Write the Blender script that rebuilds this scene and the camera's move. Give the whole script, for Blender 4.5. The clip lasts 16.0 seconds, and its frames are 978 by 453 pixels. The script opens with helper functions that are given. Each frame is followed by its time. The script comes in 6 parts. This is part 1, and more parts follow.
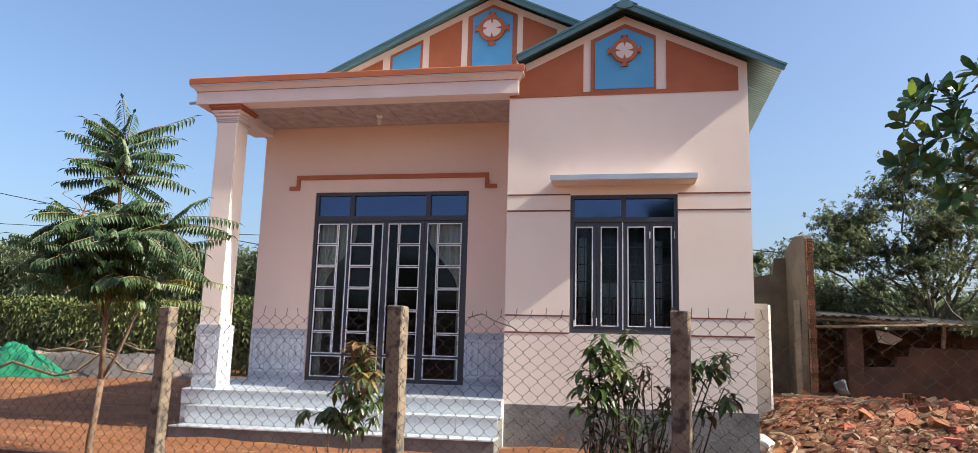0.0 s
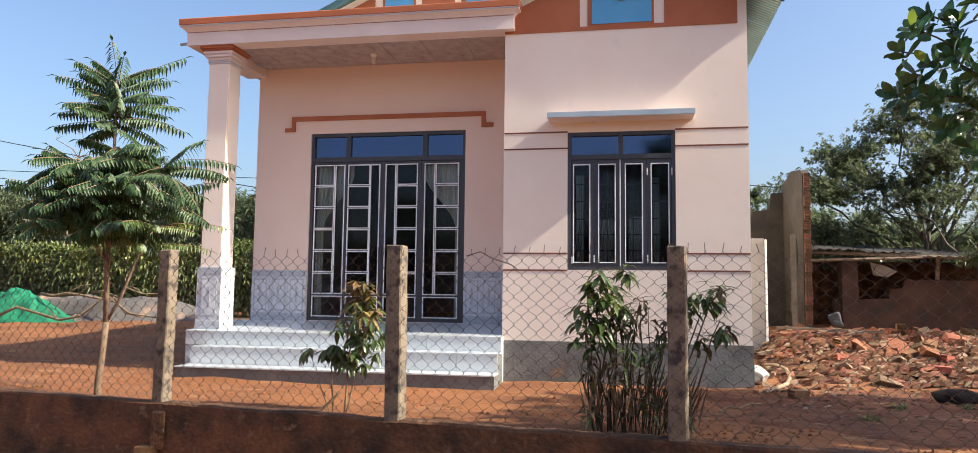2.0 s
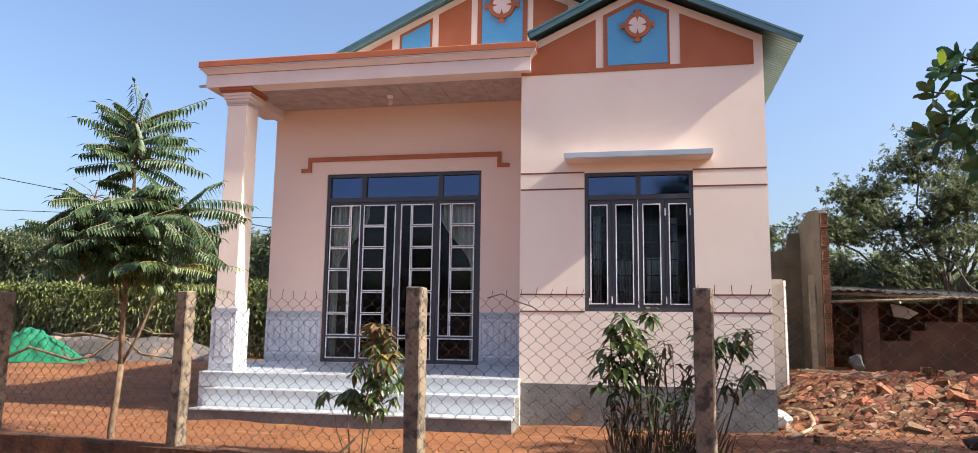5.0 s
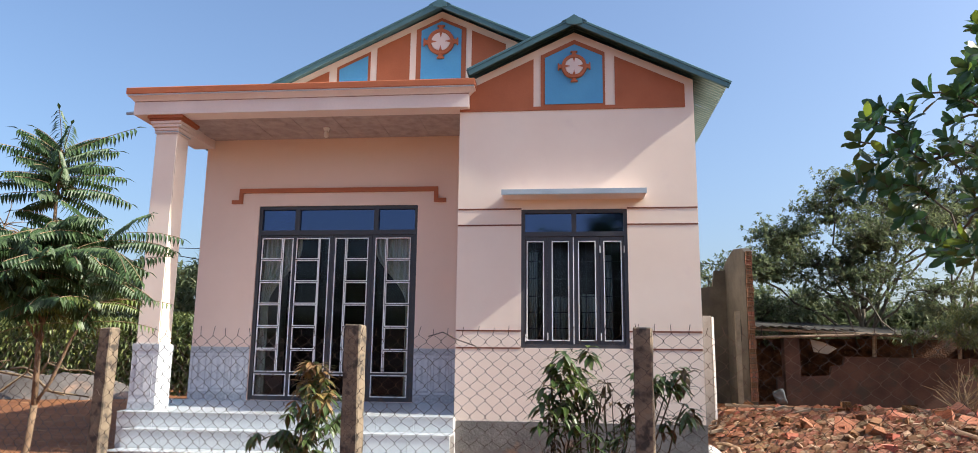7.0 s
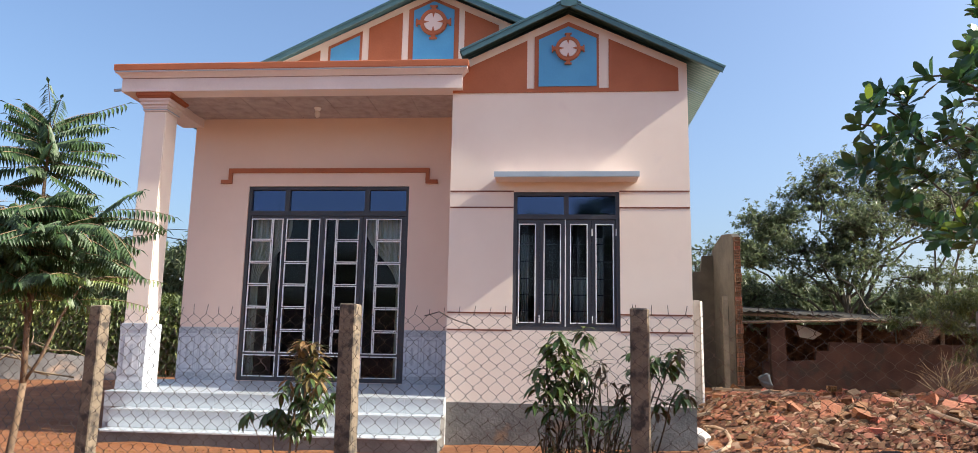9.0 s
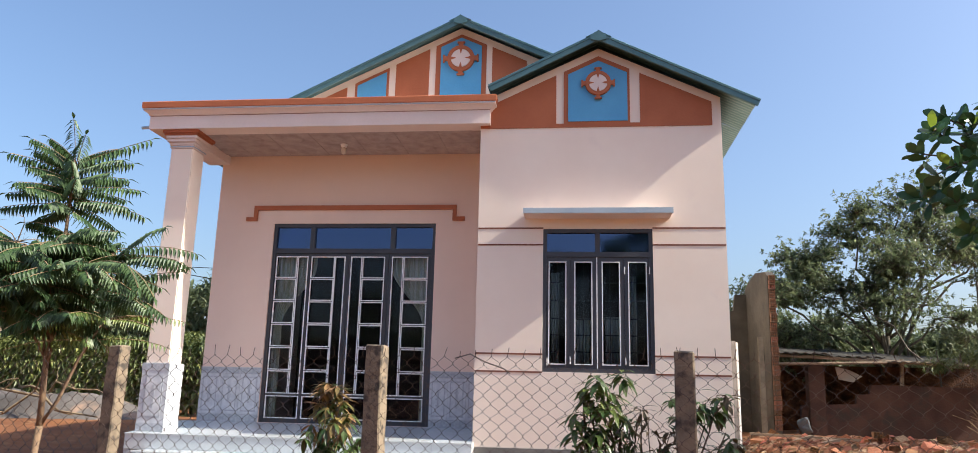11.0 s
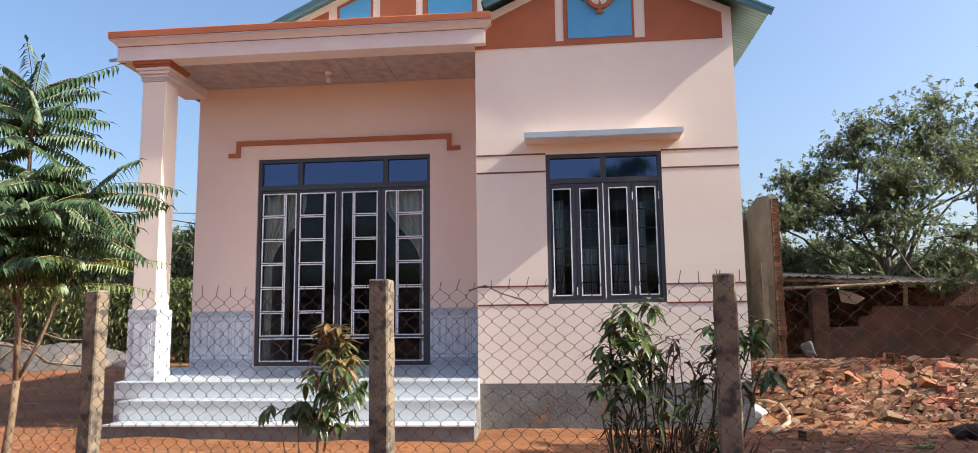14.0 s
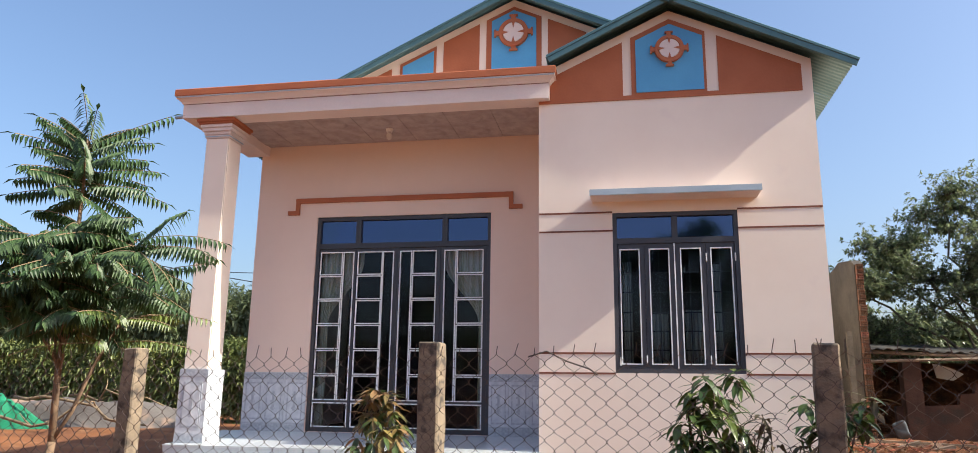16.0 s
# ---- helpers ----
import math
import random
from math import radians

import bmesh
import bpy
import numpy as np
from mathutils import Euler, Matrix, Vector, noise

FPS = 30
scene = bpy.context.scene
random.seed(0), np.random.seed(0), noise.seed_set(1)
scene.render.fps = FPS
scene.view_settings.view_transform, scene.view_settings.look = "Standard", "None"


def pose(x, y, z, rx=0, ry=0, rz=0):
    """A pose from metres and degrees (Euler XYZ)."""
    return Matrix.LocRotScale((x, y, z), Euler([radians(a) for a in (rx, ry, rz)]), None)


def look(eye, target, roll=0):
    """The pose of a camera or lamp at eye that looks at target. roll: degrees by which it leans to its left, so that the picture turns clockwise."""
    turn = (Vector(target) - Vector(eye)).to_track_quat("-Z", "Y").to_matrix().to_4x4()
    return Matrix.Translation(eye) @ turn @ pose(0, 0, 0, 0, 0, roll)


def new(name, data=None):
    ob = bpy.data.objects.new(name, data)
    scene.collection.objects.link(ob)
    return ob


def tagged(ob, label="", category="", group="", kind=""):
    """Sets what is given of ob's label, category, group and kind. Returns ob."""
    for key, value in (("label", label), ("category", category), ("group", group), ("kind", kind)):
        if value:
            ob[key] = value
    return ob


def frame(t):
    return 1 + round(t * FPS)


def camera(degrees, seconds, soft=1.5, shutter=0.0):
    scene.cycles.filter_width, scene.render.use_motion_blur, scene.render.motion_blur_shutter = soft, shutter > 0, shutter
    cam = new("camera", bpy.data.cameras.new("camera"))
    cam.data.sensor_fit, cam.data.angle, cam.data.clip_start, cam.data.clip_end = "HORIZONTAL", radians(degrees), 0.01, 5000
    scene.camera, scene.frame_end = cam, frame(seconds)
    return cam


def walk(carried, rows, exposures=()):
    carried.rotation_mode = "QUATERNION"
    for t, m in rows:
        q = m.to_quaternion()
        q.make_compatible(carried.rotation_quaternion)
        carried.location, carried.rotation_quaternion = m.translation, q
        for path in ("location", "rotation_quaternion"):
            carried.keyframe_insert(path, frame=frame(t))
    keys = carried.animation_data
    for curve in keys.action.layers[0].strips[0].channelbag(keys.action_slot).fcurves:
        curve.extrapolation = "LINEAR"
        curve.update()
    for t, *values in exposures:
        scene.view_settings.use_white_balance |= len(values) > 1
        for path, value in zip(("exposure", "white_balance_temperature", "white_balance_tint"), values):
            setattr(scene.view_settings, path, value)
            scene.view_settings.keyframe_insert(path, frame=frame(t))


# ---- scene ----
cam = camera(65.5, 16.0, soft=0.85)
PATH = [
    (0, (1.581, -9.451, 1.071), (1.21, -7.515, 1.407), 1.6),
    (0.5, (1.576, -9.457, 1.067), (1.209, -7.514, 1.366), 1.5),
    (1, (1.586, -9.468, 1.062), (1.23, -7.516, 1.315), 1.3),
    (1.5, (1.584, -9.464, 1.066), (1.232, -7.507, 1.281), 1.0),
    (2, (1.585, -9.465, 1.06), (1.219, -7.507, 1.239), 0.7),
    (2.5, (1.587, -9.493, 1.058), (1.224, -7.533, 1.226), 0.8),
    (3, (1.581, -9.429, 1.059), (1.202, -7.472, 1.214), 0.6),
    (3.5, (1.578, -9.437, 1.063), (1.167, -7.487, 1.229), 0.7),
    (4, (1.565, -9.431, 1.065), (1.133, -7.488, 1.258), 0.8),
    (6.5, (1.42, -9.414, 1.107), (1.166, -7.466, 1.482), 0.7),
    (7, (1.417, -9.418, 1.112), (1.206, -7.464, 1.482), 0.7),
    (7.5, (1.399, -9.428, 1.096), (1.218, -7.466, 1.44), 0.3),
    (8, (1.402, -9.399, 1.08), (1.249, -7.433, 1.411), 0.5),
    (10.5, (1.218, -9.393, 1.092), (0.995, -7.437, 1.439), 1.9),
    (11, (1.251, -9.165, 1.113), (1.015, -7.226, 1.542), 1.4),
    (11.5, (1.244, -9.077, 1.119), (0.96, -7.151, 1.578), 1.6),
    (12, (1.244, -9.025, 1.111), (0.964, -7.091, 1.538), 1.8),
    (12.5, (1.228, -8.943, 1.103), (0.994, -6.99, 1.467), 1.2),
    (13, (1.157, -8.855, 1.086), (0.986, -6.892, 1.425), 1.0),
    (13.5, (1.073, -8.755, 1.091), (0.888, -6.786, 1.39), -0.6),
    (14, (1.03, -8.672, 1.105), (0.828, -6.7, 1.373), -0.7),
    (14.5, (1.016, -8.578, 1.099), (0.809, -6.608, 1.374), 0.5),
    (15, (0.982, -8.466, 1.124), (0.737, -6.516, 1.495), 0.3),
    (15.5, (0.994, -8.35, 1.134), (0.682, -6.43, 1.598), 0.3),
    (16, (0.988, -8.24, 1.13), (0.626, -6.322, 1.564), 0.8),
]
walk(cam, [(t, look(eye, target, roll)) for t, eye, target, roll in PATH], [(0.0, 0.81, 6230, 6), (0.5, 0.82, 6230, 6), (1.5, 0.86, 6330, 6), (2.5, 0.97, 6450, 6), (3.5, 1.02, 6480, 10), (4.2, 1.00, 6450, 10), (6.5, 0.89, 6250, 6), (7.5, 0.84, 6230, 6), (8.2, 0.86, 6230, 6), (10.5, 0.89, 6280, 6), (12.0, 0.82, 6270, 6), (13.5, 0.87, 6300, 6), (14.5, 0.95, 6280, 6), (16.0, 0.87, 6330, 6)])

# ---- light ----
SUN_DIR = Vector((-1.0, 0.105, -0.77)).normalized()
world = bpy.data.worlds.new("sky")
scene.world = world
world.use_nodes = True
wn = world.node_tree.nodes
sky = wn.new("ShaderNodeTexSky")
sky.sky_type = "NISHITA"
sky.sun_disc = False
sky.sun_elevation = math.asin(-SUN_DIR.z)
sky.sun_rotation = math.atan2(-SUN_DIR.x, -SUN_DIR.y)
sky.air_density, sky.dust_density, sky.ozone_density = 1.1, 3.6, 3.8
wn["Background"].inputs["Strength"].default_value = 0.125
tone = wn.new("ShaderNodeMixRGB")
tone.blend_type = "MULTIPLY"
tone.inputs[0].default_value, tone.inputs[2].default_value = 1.0, (1.05, 1.0, 1.02, 1)
world.node_tree.links.new(sky.outputs[0], tone.inputs[1])
world.node_tree.links.new(tone.outputs[0], wn["Background"].inputs[0])
sun = new("sun", bpy.data.lights.new("sun", "SUN"))
sun.data.energy, sun.data.angle, sun.data.color = 5.0, radians(0.6), (1.0, 0.90, 0.76)
sun.matrix_world = look((20, -3, 20), Vector((20, -3, 20)) + SUN_DIR)


# ---- materials ----
def material(name, a, b=None, rough=0.7, scale=3.0, bump=0.15, fine=40.0, metal=0.0, spec=0.5, coat=0.0, grime=None, rnd=0.0, trans=0.0, stretch=(1, 1, 1), island=False, depth=0.01, vary=0.12):
    """Two-scale procedural surface: a large mottling between colours a and b, fine grain in colour, roughness and relief."""
    m = bpy.data.materials.new(name)
    m.use_nodes = True
    nt = m.node_tree
    N, L = nt.nodes, nt.links
    p = N["Principled BSDF"]
    b = b or tuple(c * 0.8 for c in a)
    tc = N.new("ShaderNodeTexCoord")
    mp = N.new("ShaderNodeMapping")
    mp.inputs["Scale"].default_value = stretch
    L.new(tc.outputs["Object"], mp.inputs[0])
    n1, n2 = N.new("ShaderNodeTexNoise"), N.new("ShaderNodeTexNoise")
    n1.inputs["Scale"].default_value, n1.inputs["Detail"].default_value = scale, 6
    n2.inputs["Scale"].default_value, n2.inputs["Detail"].default_value = fine, 4
    L.new(mp.outputs[0], n1.inputs[0]), L.new(mp.outputs[0], n2.inputs[0])
    ramp = N.new("ShaderNodeValToRGB")
    ramp.color_ramp.elements[0].position, ramp.color_ramp.elements[1].position = 0.35, 0.68
    ramp.color_ramp.elements[0].color, ramp.color_ramp.elements[1].color = (*a, 1), (*b, 1)
    L.new(n1.outputs[0], ramp.inputs[0])
    col = ramp.outputs[0]
    if grime:
        n3, r3, mx = N.new("ShaderNodeTexNoise"), N.new("ShaderNodeValToRGB"), N.new("ShaderNodeMixRGB")
        n3.inputs["Scale"].default_value, n3.inputs["Detail"].default_value = grime[3], 8
        L.new(mp.outputs[0], n3.inputs[0])
        r3.color_ramp.elements[0].position, r3.color_ramp.elements[1].position = grime[4], grime[4] + 0.12
        L.new(n3.outputs[0], r3.inputs[0]), L.new(r3.outputs[0], mx.inputs[0]), L.new(col, mx.inputs[1])
        mx.inputs[2].default_value = (*grime[:3], 1)
        col = mx.outputs[0]
    hs = N.new("ShaderNodeHueSaturation")
    mr = N.new("ShaderNodeMapRange")
    mr.inputs["To Min"].default_value, mr.inputs["To Max"].default_value = 1 - vary, 1 + vary
    L.new(n2.outputs[0], mr.inputs[0])
    val = mr.outputs[0]
    if rnd:
        src = N.new("ShaderNodeNewGeometry").outputs["Random Per Island"] if island else N.new("ShaderNodeObjectInfo").outputs["Random"]
        m2, mul = N.new("ShaderNodeMapRange"), N.new("ShaderNodeMath")
        m2.inputs["To Min"].default_value, m2.inputs["To Max"].default_value = 1 - rnd, 1 + rnd
        mul.operation = "MULTIPLY"
        L.new(src, m2.inputs[0]), L.new(m2.outputs[0], mul.inputs[0]), L.new(val, mul.inputs[1])
        val = mul.outputs[0]
        m3 = N.new("ShaderNodeMapRange")
        m3.inputs["To Min"].default_value, m3.inputs["To Max"].default_value = 0.5 + rnd * 0.05, 0.5 - rnd * 0.05
        L.new(src, m3.inputs[0]), L.new(m3.outputs[0], hs.inputs["Hue"])
    L.new(val, hs.inputs["Value"]), L.new(col, hs.inputs["Color"])
    L.new(hs.outputs[0], p.inputs["Base Color"])
    rr = N.new("ShaderNodeMapRange")
    rr.inputs["To Min"].default_value, rr.inputs["To Max"].default_value = max(rough - 0.08, 0.02), min(rough + 0.1, 1)
    L.new(n1.outputs[0], rr.inputs[0]), L.new(rr.outputs[0], p.inputs["Roughness"])
    p.inputs["Metallic"].default_value = metal
    p.inputs["Specular IOR Level"].default_value = spec
    p.inputs["Coat Weight"].default_value = coat
    if bump:
        bp, add = N.new("ShaderNodeBump"), N.new("ShaderNodeMath")
        add.operation = "ADD"
        L.new(n1.outputs[0], add.inputs[0]), L.new(n2.outputs[0], add.inputs[1])
        bp.inputs["Strength"].default_value, bp.inputs["Distance"].default_value = bump, depth
        L.new(add.outputs[0], bp.inputs["Height"]), L.new(bp.outputs[0], p.inputs["Normal"])
    if trans:
        tr, mixs = N.new("ShaderNodeBsdfTranslucent"), N.new("ShaderNodeMixShader")
        L.new(hs.outputs[0], tr.inputs[0])
        mixs.inputs[0].default_value = trans
        L.new(p.outputs[0], mixs.inputs[1]), L.new(tr.outputs[0], mixs.inputs[2])
        L.new(mixs.outputs[0], N["Material Output"].inputs[0])
    return m


def glass_material(name, tint, rough=0.03, ior=1.5, gloss=(1, 1, 1)):
    m = bpy.data.materials.new(name)
    m.use_nodes = True
    N, L = m.node_tree.nodes, m.node_tree.links
    p = N["Principled BSDF"]
    t, g, mx, fr = N.new("ShaderNodeBsdfTransparent"), N.new("ShaderNodeBsdfGlossy"), N.new("ShaderNodeMixShader"), N.new("ShaderNodeFresnel")
    t.inputs[0].default_value = (*tint, 1)
    g.inputs["Roughness"].default_value, g.inputs[0].default_value = rough, (*gloss, 1)
    fr.inputs[0].default_value = ior
    L.new(fr.outputs[0], mx.inputs[0]), L.new(t.outputs[0], mx.inputs[1]), L.new(g.outputs[0], mx.inputs[2])
    L.new(mx.outputs[0], N["Material Output"].inputs[0])
    return m


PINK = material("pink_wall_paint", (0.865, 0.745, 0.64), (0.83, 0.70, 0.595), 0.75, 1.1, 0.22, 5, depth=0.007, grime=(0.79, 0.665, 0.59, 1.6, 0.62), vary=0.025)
# Porch walls use a darker, more salmon tone than the front wall.
PORCH_PINK = material("salmon_porch_wall", (0.82, 0.645, 0.545), (0.79, 0.61, 0.51), 0.75, 0.9, 0.08, 7, depth=0.004, vary=0.02)
ORANGE = material("orange_brown_paint", (0.44, 0.135, 0.055), (0.37, 0.11, 0.045), 0.7, 2.0, 0.2, 40, vary=0.05)
LINE = material("dark_red_brown_line_paint", (0.20, 0.065, 0.036), (0.16, 0.05, 0.03), 0.7, 3.0, 0.1, 40, vary=0.05)
BLUE = material("blue_paint", (0.09, 0.34, 0.62), (0.11, 0.39, 0.66), 0.65, 3.0, 0.15, 40, vary=0.05)
PALE = material("pale_moulding_paint", (0.78, 0.67, 0.625), (0.72, 0.61, 0.565), 0.7, 2.0, 0.2, 40, vary=0.05)
GREY = material("grey_blue_edge_paint", (0.40, 0.48, 0.55), (0.34, 0.42, 0.50), 0.65, 3.0, 0.2, 40, vary=0.05)
PLINTH = material("raw_cement_render", (0.21, 0.20, 0.185), (0.115, 0.11, 0.105), 0.9, 2.2, 0.6, 35, grime=(0.22, 0.145, 0.095, 2.3, 0.62), vary=0.2)
WHITE_TILE = material("white_glazed_tile", (0.60, 0.63, 0.645), (0.55, 0.58, 0.60), 0.14, 2.0, 0.02, 30, rnd=0.03)
WAIN_TILE = material("grey_patterned_wall_tile", (0.50, 0.53, 0.58), (0.68, 0.70, 0.73), 0.22, 9.0, 0.05, 60, rnd=0.05)
WAIN_TRIM = material("grey_tile_border", (0.36, 0.39, 0.44), (0.52, 0.54, 0.58), 0.25, 30.0, 0.05, 90)
GROUT = material("grout", (0.62, 0.62, 0.62), None, 0.9, 20, 0.1, 60)
FRAME = material("dark_grey_painted_steel", (0.045, 0.046, 0.055), (0.055, 0.055, 0.065), 0.42, 4.0, 0.05, 60)
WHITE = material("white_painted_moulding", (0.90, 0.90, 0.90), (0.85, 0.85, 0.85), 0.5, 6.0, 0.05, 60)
ROOF = material("green_roof_sheet", (0.095, 0.185, 0.195), (0.07, 0.145, 0.155), 0.38, 2.0, 0.05, 30, metal=0.3)
CEIL = material("porch_ceiling_panel", (0.44, 0.36, 0.335), (0.33, 0.26, 0.24), 0.7, 7.0, 0.2, 30)
SOIL = material("red_soil", (0.255, 0.094, 0.027), (0.15, 0.053, 0.016), 0.95, 0.8, 0.9, 16, grime=(0.31, 0.155, 0.062, 2.8, 0.585), depth=0.03, vary=0.2, stretch=(0.7, 1.3, 1))
KERB = material("mossy_dark_concrete", (0.145, 0.060, 0.024), (0.042, 0.021, 0.011), 0.95, 4.0, 1.0, 26, grime=(0.19, 0.115, 0.06, 11, 0.61), depth=0.025, vary=0.4)
# Darker soil, with dappled tree shade mixed into the colour.
DARK_SOIL = material("dark_red_soil_with_shade", (0.165, 0.054, 0.017), (0.088, 0.028, 0.009), 0.95, 1.6, 0.9, 16, grime=(0.25, 0.11, 0.045, 6.5, 0.61), depth=0.03, vary=0.3)
RUBBLE_DIRT = material("dark_dusty_rubble_dirt", (0.095, 0.037, 0.015), (0.048, 0.019, 0.008), 0.95, 2.0, 0.8, 14, grime=(0.21, 0.12, 0.065, 4, 0.6), depth=0.03)
CONCRETE = material("weathered_concrete_post", (0.25, 0.195, 0.135), (0.14, 0.11, 0.08), 0.95, 6.0, 0.7, 45, grime=(0.06, 0.05, 0.042, 13, 0.51))
WIRE = material("rusty_fence_wire", (0.075, 0.058, 0.05), (0.13, 0.09, 0.068), 0.7, 9.0, 0.1, 60, metal=0.2)
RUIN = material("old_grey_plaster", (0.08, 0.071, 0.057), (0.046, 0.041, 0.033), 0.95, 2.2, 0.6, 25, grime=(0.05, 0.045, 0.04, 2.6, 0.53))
BRICK = material("red_hollow_brick", (0.34, 0.138, 0.066), (0.19, 0.076, 0.037), 0.9, 9.0, 0.4, 50, rnd=0.5, grime=(0.38, 0.25, 0.165, 6, 0.61))
MORTAR = material("broken_mortar", (0.36, 0.245, 0.155), (0.24, 0.15, 0.09), 0.95, 8.0, 0.5, 60, rnd=0.2)
# Reddish render, its base darkened to carry the trees' shade.
SHEDWALL = material("reddish_rendered_wall_with_shade", (0.092, 0.048, 0.033), (0.055, 0.029, 0.021), 0.95, 2.5, 0.5, 30, grime=(0.05, 0.038, 0.03, 3, 0.56))
WOOD = material("old_grey_timber", (0.26, 0.20, 0.14), (0.16, 0.12, 0.085), 0.9, 4.0, 0.4, 40, stretch=(1, 1, 6))
BARK = material("pale_brown_bark", (0.24, 0.16, 0.10), (0.15, 0.10, 0.065), 0.95, 9.0, 0.6, 40)
DARKBARK = material("grey_bark", (0.13, 0.11, 0.085), (0.08, 0.07, 0.055), 0.95, 7.0, 0.6, 40)
GLASS = glass_material("dark_tinted_glass", (0.80, 0.82, 0.86), 0.03, 1.28)
# Near-black base puts the gloom of the unseen rooms into their colour.
INNER = material("interior_shade_colour", (0.055, 0.052, 0.058), (0.04, 0.038, 0.042), 0.85, 2, 0.1, 30)
BLUEGLASS = glass_material("blue_tinted_glass", (0.08, 0.14, 0.36), 0.05, 2.4, (0.46, 0.58, 0.92))


# ---- mesh helpers ----
def thing(name, label, category, loc=(0, 0, 0), group="", kind=""):
    return tagged(new(name), label, category, group, kind) if loc == (0, 0, 0) else _at(tagged(new(name), label, category, group, kind), loc)


def _at(ob, loc):
    ob.location = loc
    return ob


def part(name, bm, mat, parent=None, label="", smooth=False):
    me = bpy.data.meshes.new(name)
    if isinstance(bm, tuple):
        me.from_pydata(bm[0], [], bm[1])
    else:
        bm.to_mesh(me)
        bm.free()
    me.materials.append(mat)
    if smooth:
        me.polygons.foreach_set("use_smooth", [True] * len(me.polygons))
    ob = new(name, me)
    ob.parent = parent
    return tagged(ob, label)


def boxes(*bs, bevel=0.0):
    """One mesh of boxes given as (x0, x1, y0, y1, z0, z1)."""
    bm = bmesh.new()
    for x0, x1, y0, y1, z0, z1 in bs:
        m = Matrix.Translation(((x0 + x1) / 2, (y0 + y1) / 2, (z0 + z1) / 2)) @ Matrix.Diagonal((x1 - x0, y1 - y0, z1 - z0, 1))
        bmesh.ops.create_cube(bm, size=1, matrix=m)
    if bevel:
        bmesh.ops.bevel(bm, geom=bm.edges[:], offset=bevel, segments=2, affect="EDGES")
    return bm


def prism(poly, y0, y1, bm=None):
    """A polygon in x and z, pushed through from y0 to y1."""
    bm = bm or bmesh.new()
    f = [bm.verts.new((x, y0, z)) for x, z in poly]
    k = [bm.verts.new((x, y1, z)) for x, z in poly]
    n = len(poly)
    bm.faces.new(f), bm.faces.new(k[::-1])
    for i in range(n):
        bm.faces.new((f[i], k[i], k[(i + 1) % n], f[(i + 1) % n]))
    bmesh.ops.recalc_face_normals(bm, faces=bm.faces[:])
    return bm


def tube(points, radii, sides=6, bm=None):
    bm = bm or bmesh.new()
    rings = []
    pts = [Vector(p) for p in points]
    for i, p in enumerate(pts):
        d = (pts[min(i + 1, len(pts) - 1)] - pts[max(i - 1, 0)]).normalized()
        u = d.orthogonal().normalized() if abs(d.z) > 0.9 else d.cross(Vector((0, 0, 1))).normalized()
        if abs(d.z) > 0.9:
            u = Vector((1, 0, 0)) - d * d.x
            u.normalize()
        w = d.cross(u)
        r = radii[i] if hasattr(radii, "__len__") else radii
        rings.append([bm.verts.new(p + (u * math.cos(a) + w * math.sin(a)) * r) for a in [2 * math.pi * k / sides for k in range(sides)]])
    for a, b in zip(rings, rings[1:]):
        for k in range(sides):
            bm.faces.new((a[k], a[(k + 1) % sides], b[(k + 1) % sides], b[k]))
    bm.faces.new(rings[0][::-1]), bm.faces.new(rings[-1])
    return bm


def sheet(x0, x1, y0, y1, nx, ny, fn):
    """A ground sheet whose height is fn(x, y)."""
    vs = [(x0 + (x1 - x0) * i / nx, y0 + (y1 - y0) * j / ny) for j in range(ny + 1) for i in range(nx + 1)]
    return [(x, y, fn(x, y)) for x, y in vs], [(j * (nx + 1) + i, j * (nx + 1) + i + 1, (j + 1) * (nx + 1) + i + 1, (j + 1) * (nx + 1) + i) for j in range(ny) for i in range(nx)]


def sm(a, b, v):
    t = min(max((v - a) / (b - a), 0), 1)
    return t * t * (3 - 2 * t)


# ---- ground, kerb wall, fence ----
def fence_y(x):
    return -4.08 - 0.165 * x


def ground_z(x, y):
    v = y - fence_y(x)
    if v < -0.02:
        return -0.38 + 0.03 * noise.noise((x * 1.3, y * 1.3, 0)) - 0.02 * sm(0, 6, -v)
    z = 0.10 * (1 - sm(0.2, 2.6, v))
    z += 0.48 * sm(-1.0, 4.2, y) * sm(2.9, 4.2, x)
    z += 0.30 * sm(3.0, 9.0, y) * sm(-4.5, -6.5, x)
    near = sm(30, 12, math.hypot(x, y))
    return z + near * (0.035 * noise.noise((x * 0.9, y * 0.9, 3)) + 0.026 * noise.noise((x * 2.2, y * 4.0, 7)) + 0.010 * noise.noise((x * 6.0, y * 9.0, 11)))


